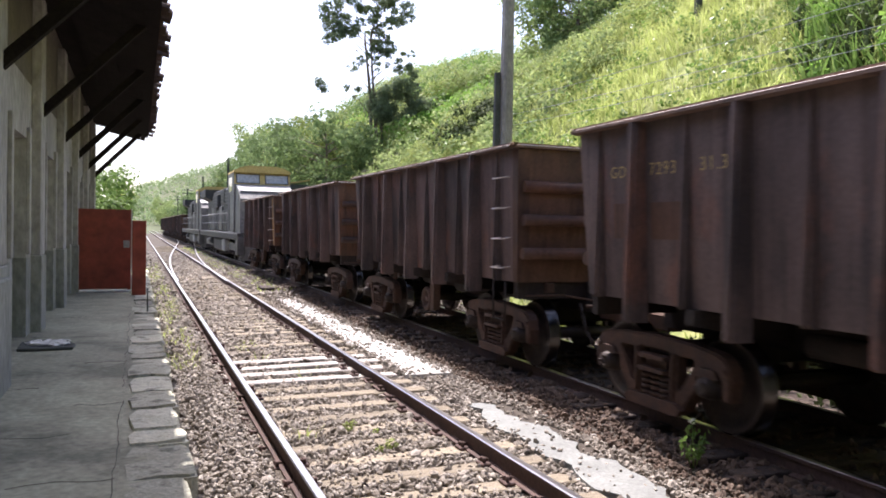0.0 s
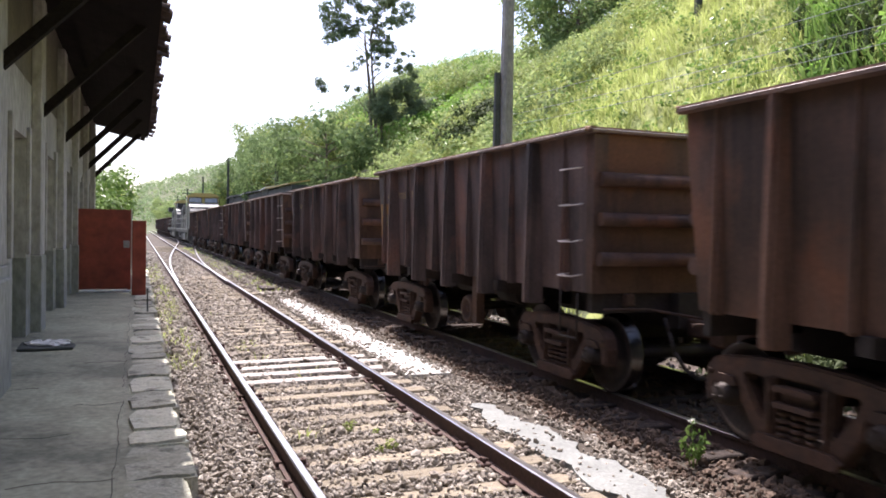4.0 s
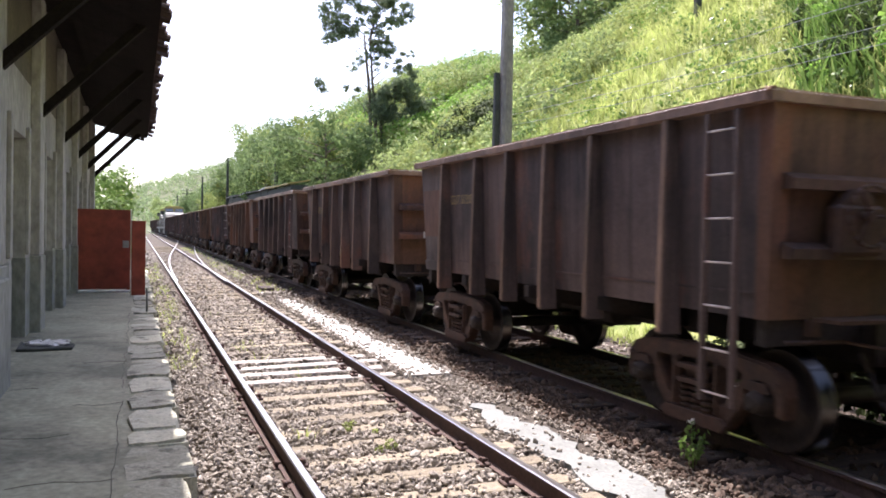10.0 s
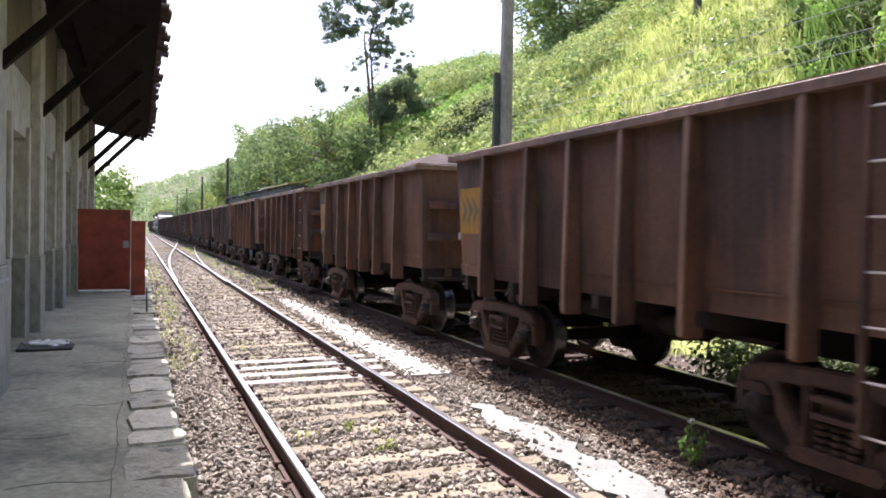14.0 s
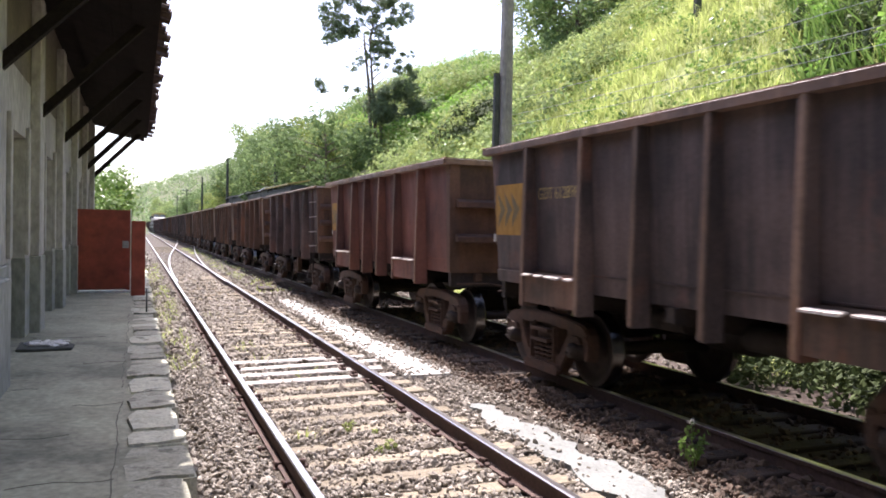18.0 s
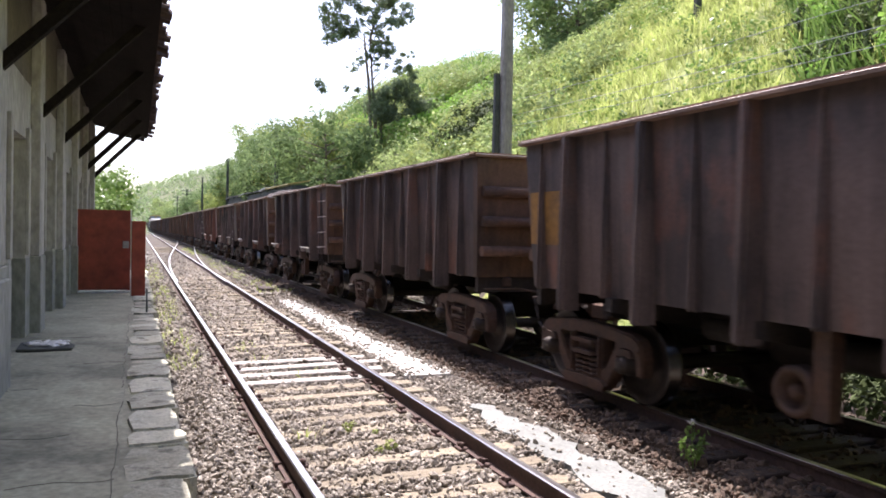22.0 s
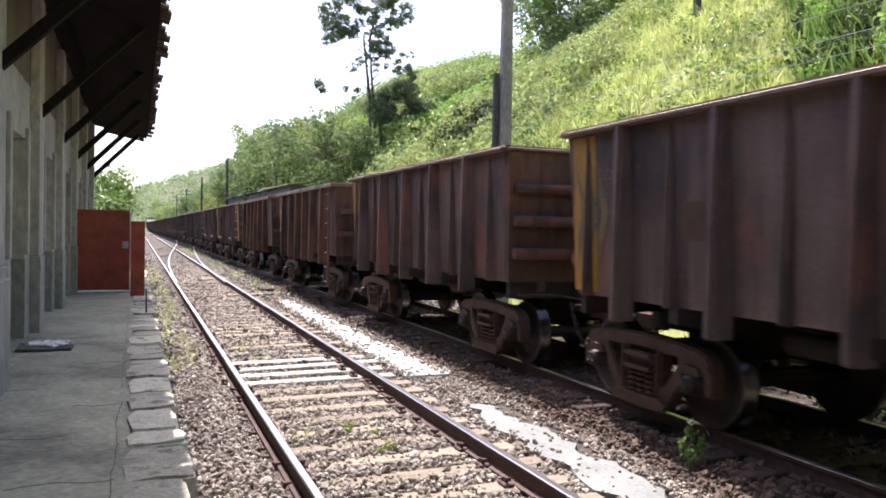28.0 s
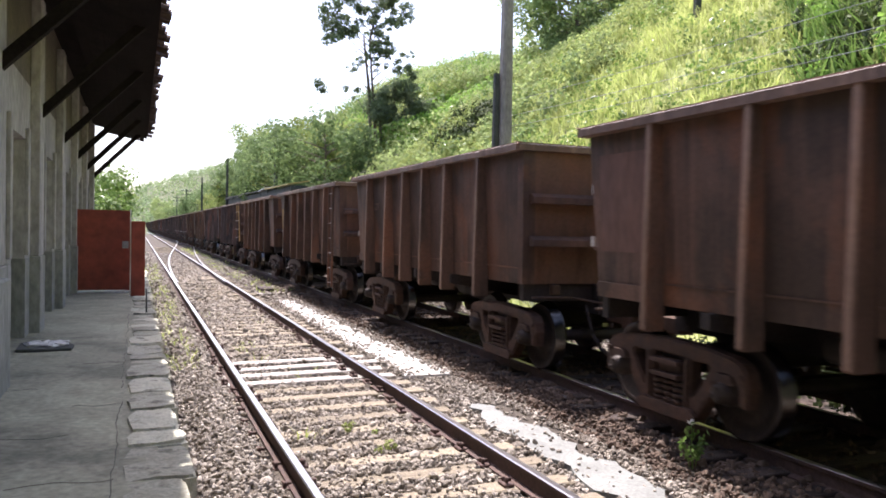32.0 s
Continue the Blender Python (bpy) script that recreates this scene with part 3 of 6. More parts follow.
slab(bm, [(-5.2, RE[1] + 0.02 + slope_ * 5.34), (-9.6, 5.1), (-9.6, 5.18), (-5.2, RE[1] + 0.10 + slope_ * 5.34)], 1, -6.3, 29.5)
part("back_slope", bm, M_TILE, roof)
for k in range(30):
    yy = -6.0 + 1.22 * k
    if yy < 29.3:
        bm = bmesh.new()
        slab(bm, [(RE[0] - 0.16, RE[1] - 0.075), (-1.0, RE[1] - 0.075 + slope_ * 1.1), (-1.0, RE[1] + 0.016 + slope_ * 1.1), (RE[0] - 0.16, RE[1] + 0.016)], 1, yy - 0.035, yy + 0.035)
        part("rafter", bm, M_TIMBER, roof)
for k in range(8):
    a, b = -1.0 + 0.148 * k + 0.003, -1.0 + 0.148 * (k + 1)
    zs = lambda x: RE[1] - 0.08 + slope_ * (RE[0] - 0.16 - x) * 0.93
    part("soffit_board", slab(bmesh.new(), [(a, zs(a)), (b, zs(b)), (b, zs(b) - 0.018), (a, zs(a) - 0.018)], 1, -6.2, 29.4), M_TIMBER, roof)
# half-round tiles: one channel mesh shared by all
def tile_mesh():
    v, f = [], []
    for j, (l, rad) in enumerate(((0, 0.085), (0.42, 0.105))):
        for rr in (rad, rad - 0.014):
            v += [(l, rr * math.cos(math.pi * i / 6), rr * math.sin(math.pi * i / 6)) for i in range(7)]
    for i in range(6):
        f += [(i, i + 1, 14 + i + 1, 14 + i), (7 + i + 1, 7 + i, 21 + i, 21 + i + 1), (14 + i, 14 + i + 1, 21 + i + 1, 21 + i), (i + 1, i, 7 + i, 7 + i + 1)]
    f += [(0, 14, 21, 7), (6, 13, 27, 20)]
    return raw("tile", v, f, [M_TILE])


tile_me = tile_mesh()
r_ = random.Random(5)
y = -2.0
while y < 29.3:
    if r_.random() > 0.10:
        out = r_.choice((0.0, 0.02, 0.05, -0.06, 0.09)) + r_.uniform(-0.03, 0.03)
        for row in range(2):
            t = part("tile", tile_me, None, roof)
            t.matrix_basis = pose(RE[0] + out - 0.36 - 0.36 * row, y, RE[1] + 0.075 + slope_ * (0.36 - out + 0.36 * row) + 0.02 * row, r_.uniform(-5, 5), math.degrees(math.atan(slope_)) + r_.uniform(-2, 4), r_.uniform(-4, 4))
    y += r_.uniform(0.20, 0.235)
bm = bmesh.new()
slab(bm, [(RE[0] - 0.72, RE[1] + 0.10 + slope_ * 0.6), (-5.2, RE[1] + 0.11 + slope_ * 5.34), (-5.2, RE[1] + 0.24 + slope_ * 5.34), (RE[0] - 0.72, RE[1] + 0.24 + slope_ * 0.6)], 1, -6.3, 29.5)
part("tiled_slope", bm, M_TILE, roof)
for i in range(7):
    yy = BAY0 + BAY * (i - 1)
    st = part("strut", slab(bmesh.new(), [(X_WALL + 0.11, 3.56), (X_WALL + 0.11, 3.74), (0.02, 5.13), (0.12, 5.05)], 1, yy - 0.065, yy + 0.065), M_TIMBER, None)
    tagged(st, "dark timber strut bracing the roof overhang from the wall", "roof strut", "roof struts")

# ---- red gate across the platform ----
gate = thing("metal_gate", "red-painted sheet metal gate closing off the platform", "gate", m=pose(0, 0, Z_PLAT))
yg = 20.1
panel = part("gate_panel", B(-1.33, -0.16, yg, yg + 0.03, 0.07, 1.95, bev=0.006), M_REDGATE, gate)
for x in (-1.30, -0.20):
    part("stile", B(x - 0.03, x + 0.03, yg + 0.03, yg + 0.07, 0.05, 1.94), M_REDGATE, gate)
for z in (0.10, 1.0, 1.91):
    part("rail_bar", B(-1.27, -0.23, yg + 0.03, yg + 0.06, z - 0.025, z + 0.025), M_REDGATE, gate)
part("lock_plate", B(-0.33, -0.19, yg - 0.02, yg - 0.002, 1.05, 1.22, bev=0.006), M_DOOR, gate, "grey steel lock plate")
part("threshold", B(-1.40, -0.13, yg - 0.04, yg + 0.10, 0.0, 0.045, bev=0.008), M_WHITE, gate, "whitewashed threshold strip")
wing = thing("gate_wing", "narrow red-painted sheet metal panel beside the gate", "gate panel", m=pose(0, 0, Z_PLAT))
part("wing_panel", B(-0.125, 0.17, 19.05, 19.08, 0.0, 1.69, bev=0.006), M_REDGATE, wing)
part("wing_post", B(0.12, 0.17, 19.081, 19.13, 0.0, 1.69), M_REDGATE, wing)
part("white_stake", B(-0.15, -0.128, 19.12, 19.15, 0.0, 1.95), M_WHITE, wing, "thin white-painted post")
stake = part("iron_stake", rod(bmesh.new(), (0.17, 15.3, Z_PLAT), (0.165, 15.35, Z_PLAT + 0.42), 0.014), M_POLEDARK, None)
tagged(stake, "short dark iron stake standing on the platform edge", "stake")

# ---- wet newspaper and bag lying on the platform ----
mat_ = thing("door_mat", "dark crumpled doormat with pale rags lying on it", "mat", m=pose(-1.06, 11.0, Z_PLAT, 0, 0, 4))
bm = bmesh.new()
slab(bm, [(-0.32, -0.34), (-0.1, -0.38), (0.3, -0.36), (0.33, -0.05), (0.20, 0.36), (-0.15, 0.42), (-0.30, 0.3)], 2, 0.0, 0.035)
bmesh.ops.bevel(bm, geom=bm.edges[:], offset=0.01, segments=1, affect="EDGES")
part("mat_body", bm, M_POLEDARK, mat_)
for k in range(9):
    bm = bmesh.new()
    bmesh.ops.create_icosphere(bm, subdivisions=2, radius=1.0)
    sx, sy, sz = rng.uniform(0.05, 0.10), rng.uniform(0.06, 0.14), rng.uniform(0.008, 0.018)
    for v in bm.verts:
        q = v.co.copy()
        v.co = Vector((q.x * sx * (1 + 0.3 * math.sin(4 * q.y + k)), q.y * sy * (1 + 0.3 * math.cos(5 * q.x + k)), q.z * sz + 0.012 * math.sin(7 * q.x + 5 * q.y + k)))
    part("rag", bm, M_WHITE, mat_, "pale crumpled rag", m=pose(-0.16 + 0.045 * k, 0.05 + 0.16 * math.sin(2.1 * k), 0.047, 0, 0, 40 * k))

# ---- ballast: loose stones over the bed ----
def icosa():
    p = (1 + 5 ** 0.5) / 2
    v = np.array([(-1, p, 0), (1, p, 0), (-1, -p, 0), (1, -p, 0), (0, -1, p), (0, 1, p), (0, -1, -p), (0, 1, -p), (p, 0, -1), (p, 0, 1), (-p, 0, -1), (-p, 0, 1)], float)
    f = np.array([(0, 11, 5), (0, 5, 1), (0, 1, 7), (0, 7, 10), (0, 10, 11), (1, 5, 9), (5, 11, 4), (11, 10, 2), (10, 7, 6), (7, 1, 8), (3, 9, 4), (3, 4, 2), (3, 2, 6), (3, 6, 8), (3, 8, 9), (4, 9, 5), (2, 4, 11), (6, 2, 10), (8, 6, 7), (9, 8, 1)])
    return v / np.linalg.norm(v[0]), f


ICO_V, ICO_F = icosa()


def stones(name, x, y, z, size, material, label):
    """Many small angular stones as one mesh."""
    n = len(x)
    a = rng.normal(size=(n, 3, 3))
    q = np.linalg.qr(a)[0]
    sc = size[:, None] * rng.uniform(0.5, 1.35, (n, 3)) * np.array([1, 1, 0.7])
    v = (ICO_V[None] * rng.uniform(0.72, 1.15, (n, 12, 1))) * sc[:, None, :]
    v = np.einsum("nij,nkj->nki", q, v) + np.stack([x, y, z], 1)[:, None, :]
    f = ICO_F[None] + 12 * np.arange(n)[:, None, None]
    ob = part(name, raw(name, v.reshape(-1, 3), f.reshape(-1, 3), [material]), None)
    return tagged(ob, label, "ballast", kind="stuff")


def scatter(n, x0, x1, y0, y1):
    return rng.uniform(x0, x1, n), rng.uniform(y0, y1, n)


def on_tie(x, y):
    t = np.array(tie_ys)
    k = np.clip(np.searchsorted(t, y), 1, len(t) - 1)
    return (np.abs(x - X_LEFT - GAUGE / 2) < 1.28) & (x > 1.1) & (np.minimum(np.abs(y - t[k]), np.abs(y - t[k - 1])) < 0.115)


for (n, x0, x1, y0, y1, s, mt) in ((33000, 0.34, 4.15, 3.6, 11, 0.0215, M_STONE), (19000, 0.34, 4.15, 11, 22, 0.032, M_STONE), (11000, 0.3, 4.4, 22, 60, 0.044, M_STONE),
                                   (4200, 0.34, 4.4, -7, 3.6, 0.044, M_STONE), (2200, 4.1, 7.25, -7, 3.6, 0.044, M_STONEDARK), (3600, 4.1, 4.8, 3.6, 12, 0.024, M_STONEDARK), (3800, 4.1, 5.0, 12, 40, 0.034, M_STONEDARK), (5200, 4.7, 7.25, 2, 26, 0.040, M_STONEDARK), (1700, 7.25, 8.8, 9.2, 30, 0.038, M_STONE)):
    x, y = scatter(n, x0, x1, y0, y1)
    near_rail = np.minimum(np.abs(x - X_LEFT), np.abs(x - X_LEFT - GAUGE)) < 0.09
    strip = (x > 3.28) & (x < 4.0) & (((y > 1.2) & (y < 8.2)) | ((y > 10) & (y < 21))) & (np.abs(x - 3.68 - 0.1 * np.sin(y)) < 0.27)
    keep = ~near_rail & ~strip & ~((x < 3.95) & strip)
    tie = on_tie(x, y)
    keep &= ~(tie & (rng.random(len(x)) < 0.60 + 0.3 * wob(x, y, 0.45)))
    keep &= ~(tie & (x > 2.92) & (rng.random(len(x)) < 0.85))
    pale_ties = (np.abs(x - 2.0) < 0.72) & (y > 9.9) & (y < 11.9) & (rng.random(len(x)) < 0.6)
    keep &= ~pale_ties
    x, y = x[keep], y[keep]
    z = ground_z(x, y) + rng.uniform(-0.01, 0.035, len(x)) + 0.05 * (np.abs(x - X_LEFT - GAUGE / 2) > 1.3) * (x < 0.9) * rng.random(len(x))
    stones("ballast", x, y, z, s * np.exp(rng.normal(scale=0.32, size=len(x))), mt, "loose grey-brown crushed stone ballast" if mt is M_STONE else "ballast darkened by ore dust and oil")

# pale cement strips between the two lines, ragged at the edges
for i, (y0, y1, x0, x1) in enumerate(((1.2, 8.15, 3.36, 3.80), (10.0, 21.5, 3.40, 4.02))):
    k = 46
    taper = lambda j: 0.16 * max(0, j / k - 0.86) / 0.14
    left = [(x0 + 0.05 * math.sin(0.9 * j) + r_.uniform(-0.05, 0.05) + taper(j), y0 + (y1 - y0) * j / k) for j in range(k + 1)]
    right = [(x1 + 0.06 * math.sin(0.7 * j + 1) + r_.uniform(-0.07, 0.07) - taper(j), y0 + (y1 - y0) * j / k) for j in range(k + 1)]
    v = [(*p, z + float(climb(p[1]))) for z in (-0.06, 0.035) for p in (q for pair in zip(left, right) for q in pair)]
    n = 2 * (k + 1)
    f = [(n + 2 * j, n + 2 * j + 1, n + 2 * j + 3, n + 2 * j + 2) for j in range(k)] + [(2 * j, n + 2 * j, n + 2 * j + 2, 2 * j + 2) for j in range(k)] + [(2 * j + 1, 2 * j + 3, n + 2 * j + 3, n + 2 * j + 1) for j in range(k)] + [(0, 1, n + 1, n), (n - 2, 2 * n - 2, 2 * n - 1, n - 1)]
    s = part("cement_strip", raw("cement_strip", v, f, [M_CEMENT if i else M_PALECONC]), None)
    tagged(s, "pale spilled cement strip set flat in the ballast", "cement strip", "cement strips", kind="structure")
    m = 380 if i == 0 else 2600
    y = rng.uniform(y0, y1, m)
    e = np.where(rng.random(m) < (0.92 if i == 0 else 0.75), np.where(rng.random(m) < 0.5, x0, x1) + rng.normal(scale=0.07, size=m), rng.uniform(x0, x1, m))
    stones("ballast", e, y, np.full(m, 0.03) + climb(y) + rng.uniform(-0.01, 0.02, m), rng.uniform(0.012, 0.034, m), M_STONE, "small loose stones strewn over the cement strip")


# ---- ore wagons ----
LEN = 7.92                 # body length; front end at y = 0, rail top at z = 0
HW, HWB = 1.37, 1.285      # half width of the plates at the rim and at the foot
HO = 1.495                # half width over rim and posts
Z_RIM, Z_SOLE = 2.93, 1.14
WHEEL_R = 0.435
BOGIES = (-1.11, -6.80)
BASE = 0.78                # half wheelbase


def side_frame_mesh():
    """Cast bogie side frame in one piece: bowed chord, pedestal jaws over the bearings, two three-cornered windows, spring opening."""
    bm = bmesh.new()
    half = [(0.0, 0.815), (0.5, 0.795), (0.86, 0.755), (0.97, 0.71), (1.03, 0.64), (1.06, 0.52), (1.04, 0.34), (0.95, 0.34), (0.93, 0.50), (0.885, 0.57), (0.78, 0.60),
            (0.675, 0.57), (0.63, 0.50), (0.615, 0.39), (0.50, 0.24), (0.40, 0.11), (0.33, 0.075)]
    outer = half + [(-a, b) for a, b in half[:0:-1]]
    window = [(0.325, 0.645), (0.315, 0.36), (0.335, 0.325), (0.37, 0.33), (0.555, 0.585), (0.56, 0.63), (0.535, 0.65)]
    loops = [outer, window, [(-a, b) for a, b in window], [(-0.225, 0.665), (-0.235, 0.205), (0.235, 0.205), (0.225, 0.665)]]
    es = []
    for lp in loops:
        vs = [bm.verts.new((-0.07, *p)) for p in lp]
        es += [bm.edges.new((vs[k], vs[(k + 1) % len(vs)])) for k in range(len(vs))]
    bmesh.ops.triangle_fill(bm, use_beauty=True, use_dissolve=False, edges=es, normal=(1, 0, 0))
    ext = bmesh.ops.extrude_face_region(bm, geom=bm.faces[:])
    for v in ext["geom"]:
        if isinstance(v, bmesh.types.BMVert):
            v.co.x += 0.14
    bmesh.ops.recalc_face_normals(bm, faces=bm.faces[:])
    lip = [e for e in bm.edges if len(e.link_faces) == 2 and e.calc_face_angle(0) > 1.2 and abs(e.verts[0].co.x - e.verts[1].co.x) < 1e-6 and e.verts[0].co.x > 0]
    bmesh.ops.bevel(bm, geom=lip, offset=0.018, segments=2, affect="EDGES")
    slab(bm, [(-0.40, 0.085), (0.40, 0.085), (0.44, 0.15), (0.37, 0.20), (-0.37, 0.20), (-0.44, 0.15)], 0, 0.05, 0.115)      # spring seat
    slab(bm, [(-0.21, 0.575), (0.21, 0.575), (0.205, 0.615), (-0.205, 0.615)], 0, -0.1, 0.135)                            # bolster end, two flanges
    slab(bm, [(-0.20, 0.445), (0.20, 0.445), (0.205, 0.485), (-0.205, 0.485)], 0, -0.1, 0.135)
    box(bm, -0.1, 0.06, -0.17, 0.17, 0.486, 0.574)
    for k in (-1, 1):
        slab(bm, [(k * 0.65, 0.53), (k * 0.69, 0.60), (k * 0.87, 0.60), (k * 0.91, 0.53), (k * 0.86, 0.515), (k * 0.70, 0.515)], 0, -0.085, 0.10)   # bearing adapter
        slab(bm, [(k * 0.27, 0.66), (k * 0.30, 0.66), (k * 0.30, 0.22), (k * 0.27, 0.22)], 0, 0.06, 0.10)                                      # column rib
        rod(bm, (0.06, k * 0.98, 0.60), (0.095, k * 0.98, 0.60), 0.028, n=6)
    for k in (-0.14, 0.0, 0.14):
        for j in range(4):
            rod(bm, (0.045, k, 0.212 + 0.056 * j), (0.045, k, 0.246 + 0.056 * j), 0.056, n=10)              # spring coils
    me = bpy.data.meshes.new("side_frame")
    bmesh.ops.recalc_face_normals(bm, faces=bm.faces[:])
    bm.to_mesh(me)
    me.materials.append(M_CAST)
    return me


def wheelset_mesh():
    bm = bmesh.new()
    for s in (-1, 1):
        prof = [(-0.075, 0.10), (-0.07, 0.16), (-0.02, 0.19), (-0.015, 0.33), (-0.062, 0.36), (-0.065, 0.425), (-0.062, 0.435), (0.045, 0.442), (0.05, 0.468), (0.072, 0.468), (0.075, 0.36), (0.03, 0.33), (0.03, 0.19), (0.075, 0.16), (0.08, 0.10)]
        prof = [(-s * a, b) for a, b in prof] if s > 0 else prof
        lathe(bm, prof, s * (GAUGE / 2), 36, [0, 0, 0, 0, 0, 1, 1, 1, 1, 0, 0, 0, 0, 0])
        cap = [(0.90, 0.075), (0.92, 0.115), (1.10, 0.118), (1.115, 0.10), (1.15, 0.098), (1.20, 0.085), (1.215, 0.05), (1.22, 0.01)]
        lathe(bm, [(s * a, b) for a, b in cap], 0.0, 16)
        for k in range(3):
            a = 2 * math.pi * k / 3
            rod(bm, (s * 1.19, 0.055 * math.cos(a), 0.055 * math.sin(a)), (s * 1.235, 0.055 * math.cos(a), 0.055 * math.sin(a)), 0.016, n=6)
    rod(bm, (-0.90, 0, 0), (0.90, 0, 0), 0.075, n=12)
    bmesh.ops.recalc_face_normals(bm, faces=bm.faces[:])
    me = bpy.data.meshes.new("wheelset")
    bm.to_mesh(me)
    me.materials.append(M_WHEEL), me.materials.append(M_TREAD)
    return me


FRAME_ME, WHEEL_ME = side_frame_mesh(), wheelset_mesh()
wheelsets = []


def bogie(parent, y):
    b = part("bogie", box(B(-1.05, 1.05, -0.20, 0.20, 0.50, 0.72, bev=0.02), -0.3, 0.3, -0.3, 0.3, 0.70, 0.80), M_UNDER, parent)
    b.matrix_basis = pose(0, y, 0)
    for s in (-1, 1):
        f = part("side_frame", FRAME_ME, None, b)
        f.matrix_basis = pose(s * 1.05, 0, 0) @ (pose(0, 0, 0) if s > 0 else pose(0, 0, 0, 0, 0, 180))
    for k in (-1, 1):
        w = part("wheelset", WHEEL_ME, None, b)
        w.matrix_basis = pose(0, k * BASE, WHEEL_R)
    for k in (-0.42, 0.42):
        part("brake_beam", rod(bmesh.new(), (-0.85, k, 0.42), (0.85, k, 0.42), 0.045), M_UNDER, b)
    return b


def plate_x(z):
    return HWB + (HW - HWB) * (z - Z_SOLE) / (Z_RIM - Z_SOLE)


def post_mesh(w, depth, z0, foot, nose):
    """A side post standing out from the sloping plate (right side, outwards = +x)."""
    bm = bmesh.new()
    xa, xb = plate_x(Z_RIM - 0.08) - 0.005, plate_x(Z_SOLE) - 0.005
    out = HO - 0.19 + depth
    pts = [(xa, Z_RIM - 0.06), (out - 0.02, Z_RIM - 0.06), (out, Z_SOLE + 0.2), (out, z0 + 0.02), (out - 0.02, z0), (xb, z0)]
    slab(bm, pts, 1, -w / 2, w / 2)
    bmesh.ops.recalc_face_normals(bm, faces=bm.faces[:])
    bmesh.ops.bevel(bm, geom=[e for e in bm.edges if min(e.verts[0].co.x, e.verts[1].co.x) > out - 0.025 and abs(e.verts[0].co.y - e.verts[1].co.y) < 0.001], offset=nose, segments=2, affect="EDGES")
    bmesh.ops.recalc_face_normals(bm, faces=bm.faces[:])
    # Slot 1: rounded edges with painted glint; slot 2: outer face, lighter on B.
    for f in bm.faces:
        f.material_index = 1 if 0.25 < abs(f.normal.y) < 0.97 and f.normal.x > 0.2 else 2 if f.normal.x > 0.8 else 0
    me = bpy.data.meshes.new("side_post")
    bm.to_mesh(me)
    return me


def hand_brake(w):
    """Brake wheel, its housing and step on the rear end."""
    bk = part("brake_housing", slab(B(-0.86, -0.36, -LEN - 0.16, -LEN - 0.02, 1.66, 2.06, bev=0.03), [(-0.79, 2.06), (-0.44, 2.06), (-0.51, 2.18), (-0.70, 2.18)], 1, -LEN - 0.14, -LEN - 0.02), M_CAST, w)
    bm = bmesh.new()
    n = 18
    ring = [(-0.60 + 0.24 * math.cos(2 * math.pi * k / n), -LEN - 0.24, 1.97 + 0.24 * math.sin(2 * math.pi * k / n)) for k in range(n)]
    for k in range(n):
        rod(bm, ring[k], ring[(k + 1) % n], 0.016, n=6)
    for k in range(0, n, 6):
        rod(bm, (-0.60, -LEN - 0.22, 1.97), ring[k], 0.014, n=5)
    rod(bm, (-0.60, -LEN - 0.14, 1.97), (-0.60, -LEN - 0.26, 1.97), 0.04, n=8)
    part("brake_wheel", bm, M_CAST, bk)
    part("brake_step", B(-0.95, -0.10, -LEN - 0.30, -LEN - 0.01, 1.14, 1.17), M_CAST, w)


